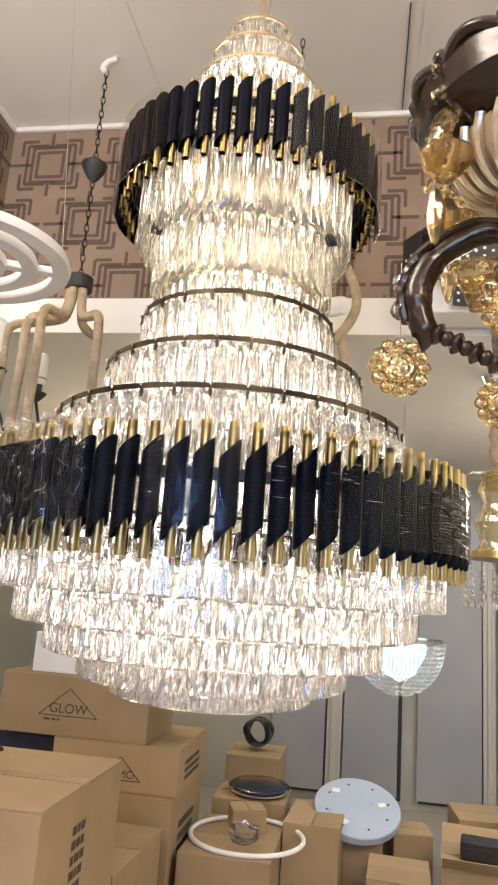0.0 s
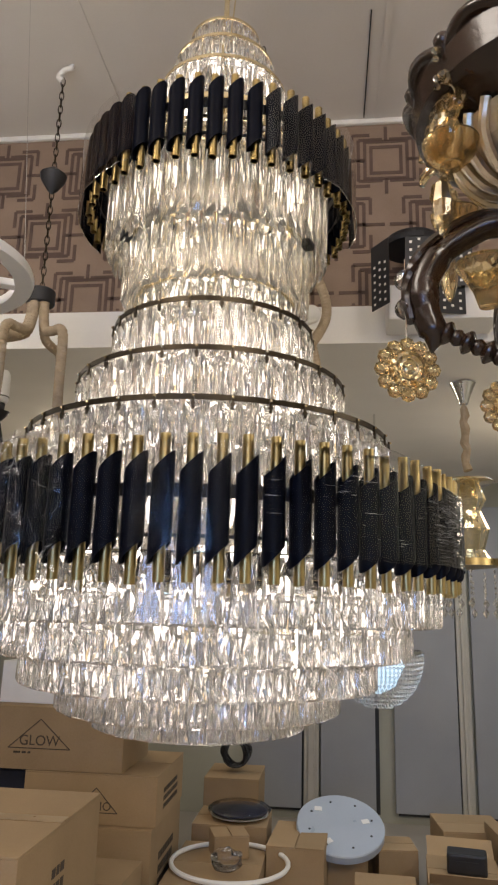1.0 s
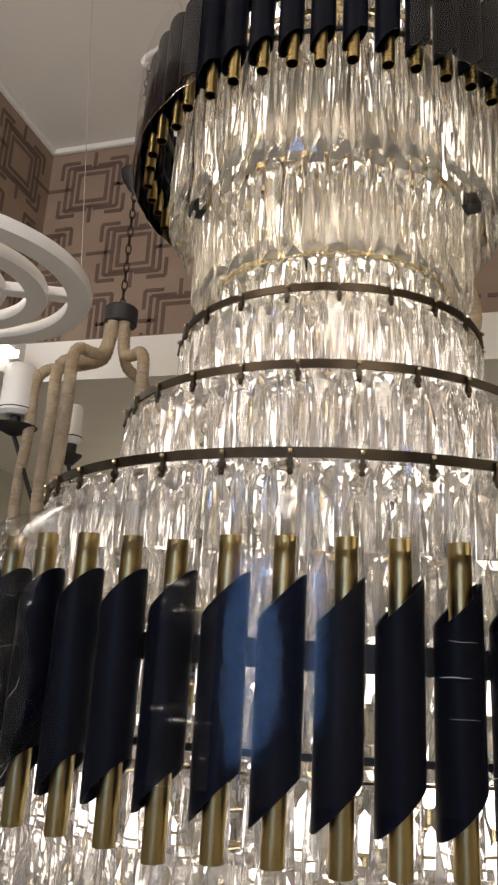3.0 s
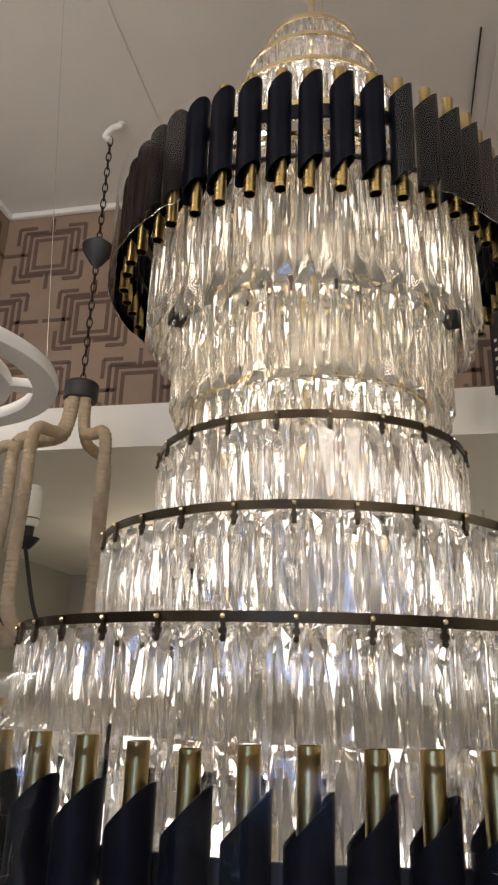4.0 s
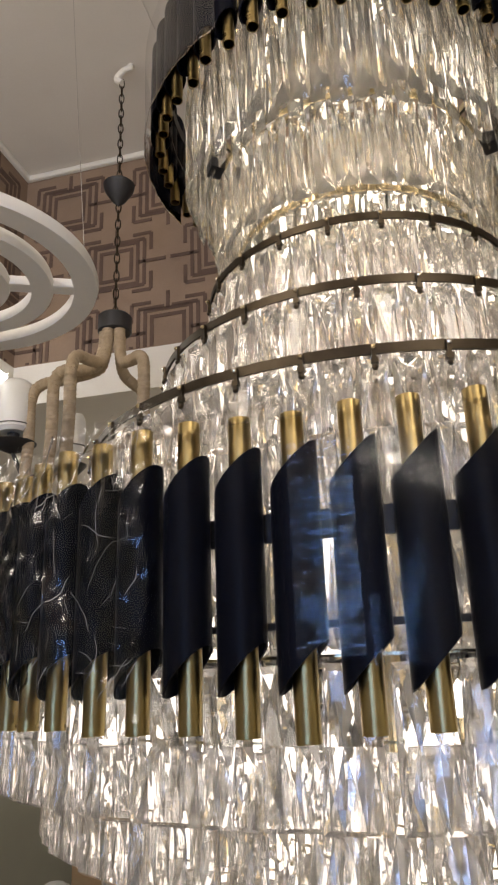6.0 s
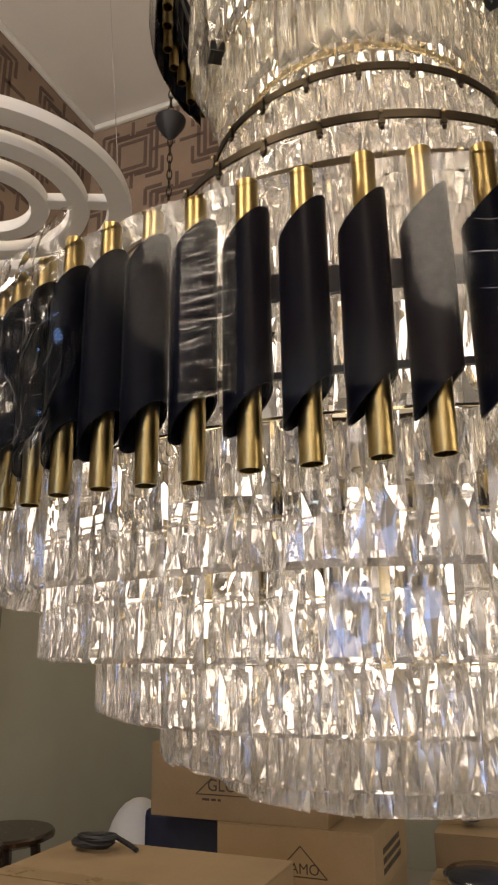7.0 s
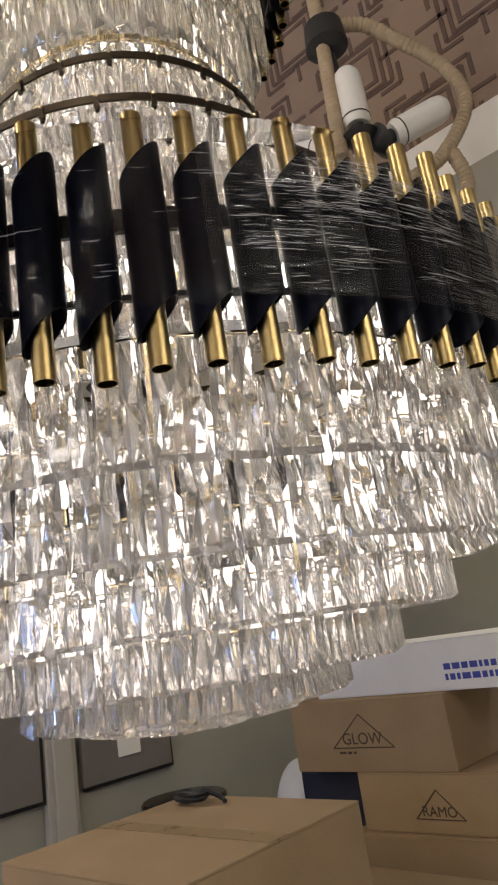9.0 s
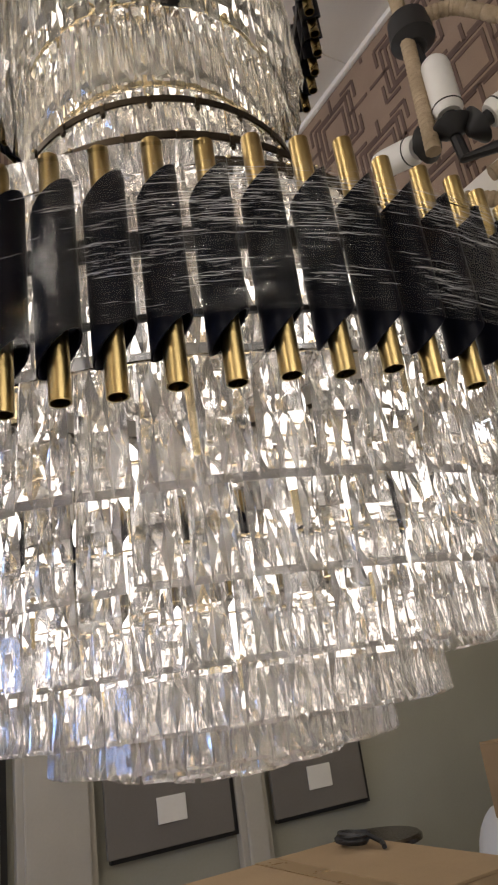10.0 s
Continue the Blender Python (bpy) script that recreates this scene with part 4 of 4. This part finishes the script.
def candle(parent, x, y, z, m=None, tall=0.1, wide=0.027):
    mm = (m or Matrix()) @ Matrix.Translation((x, y, z))
    h = part("bulb_socket", Geo().lathe([(0.0001, -0.06), (0.012, -0.06), (1.26 * wide, -0.035), (1.33 * wide, -0.03), (0.016, -0.03), (0.018, 0.0), (0.0001, 0.0)], 16, close=False), M_BLACK, parent, "black socket with a drip dish", True, mm)
    b = part("candle_sleeve", Geo().lathe([(0.0001, 0.0), (0.8 * wide, 0.001), (wide, 0.014), (wide, 0.028), (wide, tall - 0.02), (0.93 * wide, tall - 0.006), (0.7 * wide, tall + 0.005), (0.0001, tall + 0.009)], 24, close=False), M_OPAL, parent, "white cylindrical bulb", True, mm)
    part("band", Geo().ring(wide + 0.0004, 0.022, 0.002, 0.003, 24), M_BLACK, b, "thin dark seam")
    return h


def chain(z0, z1, link=0.042):
    g = Geo()
    n = int((z1 - z0) / (link * 0.72))
    for i in range(n):
        z = z0 + (i + 0.5) * (z1 - z0) / n
        m = pose(0, 0, z, 90, 0, 90 * (i % 2) + 12)
        g.sweep([(0.008 * math.cos(a), link / 2 * math.sin(a), 0) for a in [2 * math.pi * k / 10 for k in range(10)]], 0.0022, 5, m, True)
    return g


NEAR_BULB = (-0.32, 0.007, -0.3)      # the large bulb on the arm that reaches out


def rope_lamp(x, y, z):
    ob = thing("rope_pendant_lamp", "unlit pendant lamp of bent hemp-rope arms with white bulbs", "pendant lamp", pose(x, y, z), "rope lamps")
    part("cap", Geo().lathe([(0.0001, 0.03), (0.046, 0.03), (0.05, 0.025), (0.05, -0.022), (0.046, -0.026), (0.0001, -0.026)], 28, close=False), M_BLACK, ob, "black metal cap", True)
    for turn, reach in ((205, 0.165), (178, 0.27), (253, 0.165), (-35, 0.165), (80, 0.165)):
        c, s = math.cos(math.radians(turn)), math.sin(math.radians(turn))
        prof = [(0.028, -0.02), (0.031, -0.08), (0.05, -0.135), (0.6 * reach, -0.15), (0.88 * reach, -0.155), (reach, -0.2), (reach, -0.34), (1.04 * reach, -0.52), (1.0 * reach, -0.64), (0.7 * reach, -0.7), (0.05, -0.71)]
        part("rope_arm", rope_bar([(r * c, r * s, h) for r, h in prof], 0.0175), M_ROPE, ob, "rope-wrapped arm", True)
    part("bottom_knot", Geo().ball((0, 0, -0.71), 0.06, 12, 0.5), M_ROPE, ob, smooth=True)
    for turn, r, h in ((215, 0.1, -0.41),):
        a = math.radians(turn)
        candle(ob, r * math.cos(a), r * math.sin(a), h, None, 0.11)
        part("socket_arm", Geo().sweep(spline([(0.02 * math.cos(a), 0.02 * math.sin(a), -0.7), (0.6 * r * math.cos(a), 0.6 * r * math.sin(a), -0.62), (r * math.cos(a), r * math.sin(a), h - 0.055)], 6), 0.006, 6), M_BLACK, ob, smooth=True)
    candle(ob, *NEAR_BULB, None, 0.16, 0.052)
    part("socket_arm", Geo().sweep(spline([(-0.01, -0.01, -0.7), (0.5 * NEAR_BULB[0], 0.5 * NEAR_BULB[1], -0.66), (NEAR_BULB[0], NEAR_BULB[1], NEAR_BULB[2] - 0.055)], 6), 0.007, 6), M_BLACK, ob, smooth=True)
    part("suspension_chain", chain(0.03, Z_TOP - z - 0.06), M_BRONZE, ob, "dark metal chain")
    part("knob", Geo().lathe([(0.0001, 0.42), (0.02, 0.44), (0.045, 0.48), (0.05, 0.5), (0.015, 0.53), (0.0001, 0.54)], 20, close=False), M_BLACK, ob, "black canopy slid down the chain", True)
    part("ceiling_hook", Geo().sweep(spline([(0, 0, Z_TOP - z - 0.07), (-0.02, 0, Z_TOP - z - 0.05), (0.0, 0, Z_TOP - z - 0.02), (0.03, 0, Z_TOP - z - 0.012), (0.03, 0, Z_TOP - z - 0.002)], 6), 0.011, 8), M_WHITE, ob, "painted ceiling hook", True)
    return ob


rope_lamp(-0.77, 0.77, 2.532)

loops = thing("rope_pendant_lamp", "unlit pendant lamp of looped hemp rope with horizontal white bulbs", "pendant lamp", pose(0.02, 0.72, 2.76), "rope lamps")
part("cap", Geo().lathe([(0.0001, 0.04), (0.05, 0.035), (0.055, -0.03), (0.03, -0.05), (0.0001, -0.05)], 24, close=False), M_BLACK, loops, smooth=True)
for path in (
    [(0.0, -0.02, 0.19), (0.0, -0.02, 0.0), (-0.008, -0.02, -0.2), (-0.012, -0.025, -0.37)],
    [(0.03, 0.02, 0.03), (0.085, 0.07, 0.02), (0.14, 0.125, -0.04), (0.19, 0.178, -0.1), (0.228, 0.215, -0.185), (0.225, 0.212, -0.27), (0.175, 0.162, -0.377), (0.127, 0.114, -0.43), (0.06, 0.05, -0.47)],
    [(0.175, 0.165, -0.36), (0.195, 0.18, -0.46), (0.18, 0.16, -0.52), (0.1, 0.09, -0.55), (0.0, 0.02, -0.5)],
):
    part("rope_arm", rope_bar(path, 0.0185), M_ROPE, loops, "rope-wrapped loop", True)
candle(loops, 0.03, 0.01, -0.29, None, 0.16, 0.035)
tip = Matrix.Translation((0.085, 0.07, -0.323)) @ Vector((0.106, 0.106, 0.07)).to_track_quat("Z", "Y").to_matrix().to_4x4()
candle(loops, 0, 0, 0.0, tip, 0.16, 0.035)
tip = Matrix.Translation((-0.07, 0.0, -0.3)) @ Vector((-0.12, 0.0, 0.05)).to_track_quat("Z", "Y").to_matrix().to_4x4()
candle(loops, 0, 0, 0.0, tip, 0.14, 0.035)
part("hub", Geo().sweep([(0, 0, -0.04), (0.03, 0.02, -0.41), (0.1, 0.06, -0.42)], 0.014, 8), M_BLACK, loops)
part("suspension_chain", chain(0.04, Z_TOP - 2.76 - 0.02), M_BRONZE, loops)

spiral = thing("ring_pendant_lamp", "flat white acrylic pendant lamp of nested rings, unlit", "pendant lamp", pose(-0.8, 0.05, 2.275, 1.5, -2, 0))
for r, w in ((0.28, 0.045), (0.195, 0.04), (0.115, 0.035)):
    part("acrylic_ring", Geo().lathe([(r - w / 2, -0.012), (r + w / 2, -0.012), (r + w / 2 + 0.004, 0.0), (r + w / 2, 0.014), (r - w / 2, 0.014), (r - w / 2 - 0.004, 0.0)], 72), M_ACRYL, spiral, smooth=True)
for a in (0.5, 2.6, 4.7):
    part("bridge", Geo().box(0.1, -0.016, -0.009, 0.29, 0.016, 0.011, pose(0, 0, 0, 0, 0, math.degrees(a)), 0.003), M_ACRYL, spiral)
    part("wire", Geo().sweep([(0.28 * math.cos(a), 0.28 * math.sin(a), 0.012), (0.24 * math.cos(a), 0.24 * math.sin(a), Z_TOP - 2.285)], 0.0009, 5), M_STEEL, spiral)

# crystal bowl, lit cool white
bowl = thing("crystal_bowl_lamp", "beaded crystal bowl lamp lit cool white", "pendant lamp", pose(0.5, 2.2, 1.28))
bead_geo = Geo()
oct_v = [(1, 0, 0), (-1, 0, 0), (0, 1, 0), (0, -1, 0), (0, 0, 1), (0, 0, -1)]
oct_f = [(0, 2, 4), (2, 1, 4), (1, 3, 4), (3, 0, 4), (2, 0, 5), (1, 2, 5), (3, 1, 5), (0, 3, 5)]
for j in range(13):
    h = -0.25 * j / 12
    r = 0.215 * math.sqrt(max(0.02, 1 - (j / 12.5) ** 2.2))
    k = max(6, int(2 * math.pi * r / 0.02))
    for i in range(k):
        a = 2 * math.pi * (i + 0.5 * (j % 2)) / k
        bead_geo.add(oct_v, oct_f, Matrix.Translation((r * math.cos(a), r * math.sin(a), h)) @ Matrix.Diagonal((0.0095, 0.0095, 0.011, 1)))
part("bead_string", bead_geo, M_CRYSTAL, bowl, "strings of crystal beads", kind="stuff")
part("light_source", Geo().lathe([(0.0001, -0.2), (0.08, -0.16), (0.13, -0.06), (0.13, 0.0), (0.0001, 0.0)], 24, close=False), M_BLUE_LED, bowl, "cool white light inside", True)
part("rim", Geo().ring(0.216, 0.006, 0.012, 0.012, 48), M_STEEL, bowl, smooth=True)
part("rod", Geo().sweep([(0, 0, 0), (0, 0, 1.219)], 0.006, 8), M_STEEL, bowl)

# gold pendant with crystal drops
pend = thing("crystal_pendant_lamp", "gold pendant lamp with crystal body and hanging drops", "pendant lamp", pose(0.87, 1.69, 1.409))
part("ceiling_cup", Geo().lathe([(0.0001, 0.985), (0.02, 0.99), (0.035, 1.03), (0.06, 1.085), (0.0001, 1.09)], 28, close=False), M_STEEL, pend, "chrome ceiling cup", True)
sleeve = [(0.0, 0.0, 1.0)] + [(0.006 * math.sin(2.3 * k), 0.005 * math.cos(1.7 * k), 0.97 - 0.032 * k) for k in range(10)]
part("chain_sleeve", Geo().sweep(sleeve, [0.003] + [0.017 + 0.004 * (k % 2) for k in range(10)], 8), M_ROPE, pend, "gold cloth sleeve over the chain")
part("top_plate", Geo().lathe([(0.0001, 0.65), (0.1, 0.64), (0.115, 0.63), (0.1, 0.62), (0.0001, 0.62)], 28, close=False), M_PALE_GOLD, pend, smooth=True)
part("body", Geo().lathe([(0.05, 0.62), (0.075, 0.55), (0.05, 0.5), (0.085, 0.42), (0.06, 0.33), (0.09, 0.28), (0.0001, 0.26)], 16, close=False), M_AMBER, pend, "amber cut-glass body")
part("lower_ring", Geo().lathe([(0.06, 0.26), (0.125, 0.29), (0.13, 0.26), (0.0001, 0.245)], 32, close=False), M_GOLD, pend, smooth=True)
for i in range(14):
    a = 2 * math.pi * i / 14
    g = Geo()
    for k in range(5):
        g.add(oct_v, oct_f, Matrix.Translation((0, 0, -0.02 - 0.022 * k)) @ Matrix.Diagonal((0.006, 0.006, 0.009, 1)))
    g.add(oct_v, oct_f, Matrix.Translation((0, 0, -0.15)) @ Matrix.Diagonal((0.015, 0.009, 0.024, 1)))
    part("crystal_drop", g, M_CRYSTAL, pend, m=pose(0.12 * math.cos(a), 0.12 * math.sin(a), 0.255 - 0.04 * (i % 2)))

# cream glass bowl
cream = thing("glass_bowl_lamp", "cream glass bowl pendant with a dark finial, unlit", "pendant lamp", pose(-1.27, 2.35, 1.41))
part("glass_bowl", Geo().lathe([(0.0001, 0.0), (0.06, 0.005), (0.13, 0.04), (0.17, 0.1), (0.165, 0.1), (0.125, 0.046), (0.0001, 0.01)], 36, close=False), M_OPAL, cream, "cream glass bowl", True)
part("finial", Geo().lathe([(0.0001, -0.05), (0.008, -0.03), (0.022, -0.012), (0.012, 0.0), (0.0001, 0.002)], 14, close=False), M_BLACK, cream, smooth=True)
part("mount", Geo().lathe([(0.17, 0.1), (0.18, 0.12), (0.1, 0.17), (0.03, 0.2), (0.02, 0.3), (0.008, 0.32), (0.008, 1.089), (0.0001, 1.089)], 24, close=False), M_BRASS, cream, smooth=True)

# perforated lamp head under the tray side
head = thing("flood_lamp", "white lamp housing with black perforated grille plates", "lamp", pose(0.58, 1.05, 2.5))
part("housing", Geo().box(-0.1, -0.06, 0.02, 0.3, 0.1, 0.16, bevel=0.01), M_WHITE, head, "white housing")
for m, w in ((pose(-0.16, -0.04, 0.06, 0, 0, -55), 0.1), (pose(-0.04, -0.1, 0.13, 8, 0, 0), 0.24), (pose(0.02, -0.1, 0.03, 0, 0, 10), 0.16)):
    g = Geo().box(0, 0, 0, w, 0.004, 0.19 if w > 0.12 else 0.26)
    plate_ob = part("grille", g, M_BLACK, head, "black perforated plate", m=m)
    dots = Geo()
    for i in range(int(w / 0.03)):
        for k in range(6):
            dots.box(0.015 + 0.03 * i, -0.0012, 0.015 + 0.03 * k + 0.01 * (i % 2), 0.025 + 0.03 * i, 0.0, 0.024 + 0.03 * k + 0.01 * (i % 2))
    part("grille_holes", dots, M_WHITE, plate_ob, "rows of square holes", kind="stuff")
part("bracket", Geo().box(-0.04, 0.1, 0.08, 0.2, 0.135, 0.12, bevel=0.004).lathe([(0.0001, 0.36), (0.1, 0.36), (0.11, 0.34), (0.11, 0.32), (0.0001, 0.32)], 24, pose(0.0, -0.02, 0), close=False).box(-0.01, -0.03, 0.15, 0.01, -0.01, 0.33), M_BLACK, head, "black bracket")

# ------------------------------------------------------------------ antique chandelier near the camera
old = thing("antique_chandelier", "dark lacquered and amber crystal antique chandelier, unlit", "chandelier", pose(0.513, -0.765, -0.012))
part("stem", Geo().sweep([(0, 0, 2.1), (0, 0, 3.5)], 0.009, 8), M_BRASS, old)
part("ceiling_rose", Geo().lathe([(0.0001, 3.44), (0.05, 3.46), (0.07, 3.515), (0.0001, 3.515)], 24, close=False), M_BRASS, old, smooth=True)
part("dish", Geo().lathe([(0.03, 1.965), (0.08, 1.985), (0.13, 1.993), (0.155, 2.01), (0.162, 2.05), (0.154, 2.055), (0.12, 2.03), (0.02, 2.01)], 48), M_WOOD, old, "dark lacquered dish", True)
part("glass_collar", Geo().lathe([(0.05, 1.93), (0.075, 1.938), (0.1, 1.958), (0.112, 1.985), (0.1, 1.99), (0.06, 1.975)], 40), M_GILT_GLASS, old, "swirled amber glass collar")
for i in range(26):
    a = 2 * math.pi * i / 26
    rib = spline([(0.052 * math.cos(a), 0.052 * math.sin(a), 1.927), (0.082 * math.cos(a + 0.12), 0.082 * math.sin(a + 0.12), 1.937), (0.107 * math.cos(a + 0.26), 0.107 * math.sin(a + 0.26), 1.962), (0.113 * math.cos(a + 0.36), 0.117 * math.sin(a + 0.36), 1.99)], 4)
    part("glass_rib", Geo().sweep(rib, 0.0062, 8), M_GILT_GLASS, old, smooth=True)
LOBES = 12
rim_path = []
for k in range(LOBES * 10):
    a = 2 * math.pi * k / (LOBES * 10)
    q = 0.151 + 0.013 * abs(math.sin(LOBES / 2 * a))
    rim_path.append((q * math.cos(a), q * math.sin(a), 2.04 + 0.012 * abs(math.sin(LOBES / 2 * a))))
part("scalloped_rim", Geo().sweep(rim_path, 0.0075, 10, None, True), M_WOOD, old, "dark scalloped dish rim", True)
for i in range(LOBES):
    a = 2 * math.pi * i / LOBES
    c, s = math.cos(a), math.sin(a)
    part("rim_bead", Geo().ball((0.158 * c, 0.158 * s, 2.05), 0.01, 10), M_WOOD, old, smooth=True)
    lobe = [((0.118 + 0.042 * t) * c, (0.118 + 0.042 * t) * s, 1.99 + 0.055 * t ** 1.6) for t in (0, 0.25, 0.5, 0.75, 1.0)]
    part("dish_groove", Geo().sweep(lobe, [0.002, 0.003, 0.004, 0.005, 0.006], 8), M_WOOD, old, smooth=True)


def rosette(parent, m, r, mat, petals=12):
    g = Geo()
    for i in range(petals):
        a = 2 * math.pi * i / petals
        g.ball((0, 0, 0), r * 0.25, 8, 0.7, pose(0.78 * r * math.cos(a), 0.78 * r * math.sin(a), 0))
    for i in range(petals):
        a = 2 * math.pi * (i + 0.5) / petals
        g.ball((0, 0, 0), r * 0.1, 5, 0.8, pose(0.56 * r * math.cos(a), 0.5 * r * math.sin(a), r * 0.1))
    g.lathe([(0.0001, 0.24 * r), (0.1 * r, 0.22 * r), (0.14 * r, 0.15 * r), (0.22 * r, 0.2 * r), (0.32 * r, 0.12 * r), (0.42 * r, 0.19 * r), (0.54 * r, 0.1 * r), (0.56 * r, -0.05 * r), (0.0001, -0.08 * r)], 24, close=False)
    return part("glass_rosette", g, mat, parent, "amber glass rosette", False, m)


for a, r, z, size in ((-2.8, 0.145, 1.968, 0.034), (-1.7, 0.145, 1.965, 0.034), (-0.7, 0.145, 1.965, 0.034), (2.4, 0.145, 1.965, 0.034)):
    rosette(old, pose(r * math.cos(a), r * math.sin(a), z) @ pose(0, 0, 0, 90, 0, math.degrees(a) + 90), size, M_AMBER)
    for lift in (0.0, 0.034):
        curl = [((r + 0.004 + 0.016 * math.cos(q)) * math.cos(a + 0.16), (r + 0.004 + 0.016 * math.cos(q)) * math.sin(a + 0.16), z + 0.026 + lift + 0.018 * math.sin(q)) for q in [0.55 * k for k in range(9)]]
        part("glass_curl", Geo().sweep(curl, [0.004, 0.006, 0.007, 0.008, 0.008, 0.007, 0.006, 0.005, 0.003], 8), M_AMBER, old, "curled amber glass", True)
    part("glass_scoop", Geo().lathe([(0.012, -0.02), (0.026, -0.005), (0.03, 0.01), (0.027, 0.01), (0.022, -0.002), (0.01, -0.015)], 18, pose((r - 0.01) * math.cos(a), (r - 0.01) * math.sin(a), z - 0.025)), M_AMBER, old, smooth=True)
    drop = Geo().lathe([(0.0001, 0.036), (0.007, 0.026), (0.011, 0.004), (0.0095, -0.014), (0.004, -0.032), (0.0001, -0.036)], 7, close=False)
    part("glass_drop", drop, M_AMBER, old, "faceted amber drop", m=pose(0.147 * math.cos(a), 0.147 * math.sin(a), z - 0.093))
part("column", Geo().lathe([(0.0001, 1.66), (0.012, 1.67), (0.03, 1.7), (0.018, 1.74), (0.03, 1.78), (0.05, 1.81), (0.03, 1.85), (0.026, 1.88), (0.04, 1.9), (0.052, 1.93), (0.054, 1.94), (0.045, 1.95), (0.045, 1.97), (0.05, 2.0), (0.0001, 2.0)], 32, close=False), M_WOOD, old, "turned dark column", True)
part("brass_cup", Geo().lathe([(0.028, 1.868), (0.045, 1.878), (0.06, 1.9), (0.068, 1.925), (0.062, 1.927), (0.05, 1.9), (0.02, 1.885)], 40), M_BRASS, old, "brass cup", True)
for i in range(5):
    m = pose(0, 0, 0, 0, 0, 72 * i - 8)
    arm = [(-0.02, 0, 1.86), (-0.07, 0, 1.886), (-0.105, 0, 1.876), (-0.137, 0, 1.853), (-0.153, 0, 1.82), (-0.15, 0, 1.785), (-0.143, 0, 1.762), (-0.146, 0, 1.742)]
    g = Geo().sweep(spline(arm, 6), [0.012] * 6 + [0.015] * 12 + [0.018] * 10 + [0.016] * 8 + [max(0.002, 0.014 - 0.002 * k) for k in range(7)], 12, m)
    part("scroll_arm", g, M_WOOD, old, "dark lacquered scroll arm", True)
    for off in (-0.011, 0.011):
        ridge = spline([(-0.045, off, 1.89), (-0.085, off, 1.897), (-0.125, off, 1.881), (-0.158, off, 1.85), (-0.171, off * 0.7, 1.812), (-0.166, off * 0.4, 1.78)], 5)
        part("carved_leaf", Geo().sweep(ridge, [0.0022 + 0.004 * math.sin(math.pi * min(1, k / 35)) for k in range(len(ridge))], 7, m), M_WOOD, old, "carved leaf edge", True)
    prof = [(0.0001, 0.0)]
    for k in range(9):
        big_r = 0.0135 if k % 2 else 0.0095
        prof += [(0.55 * big_r + 0.002, 0.0008 + 0.0122 * k), (big_r, 0.0046 + 0.0122 * k), (big_r, 0.0074 + 0.0122 * k), (0.55 * big_r + 0.002, 0.0114 + 0.0122 * k)]
    prof.append((0.0001, 0.112))
    sp = Geo().lathe(prof, 14, m @ Matrix.Translation((-0.145, 0, 1.772)) @ Vector((0.085, 0, -0.05)).to_track_quat("Z", "Y").to_matrix().to_4x4(), close=False)
    part("turned_spindle", sp, M_WOOD, old, smooth=True)
    part("arm_flower", Geo().lathe([(0.0001, 0), (0.01, 0.0), (0.016, 0.02), (0.03, 0.045), (0.034, 0.05), (0.028, 0.05), (0.012, 0.026), (0.0001, 0.02)], 14, m @ pose(-0.085, 0, 1.79), close=False), M_AMBER, old, "pale glass flower cup", True)
    hang = m @ pose(-0.172, 0, 0)
    beads = Geo()
    for z in (1.829, 1.795):
        beads.ball((0, 0, z), 0.0125, 7, 1.0, hang)
    part("crystal_bead", beads, M_CRYSTAL_FINE, old, "two clear faceted beads")
    part("bead_wire", Geo().sweep([(0, 0, 1.855), (0, 0, 1.755)], 0.0009, 5, hang), M_STEEL, old)
    rosette(old, hang @ pose(0, 0, 1.724) @ pose(0, 0, 0, 90, 0, -72 * i + 18), 0.036, M_AMBER)
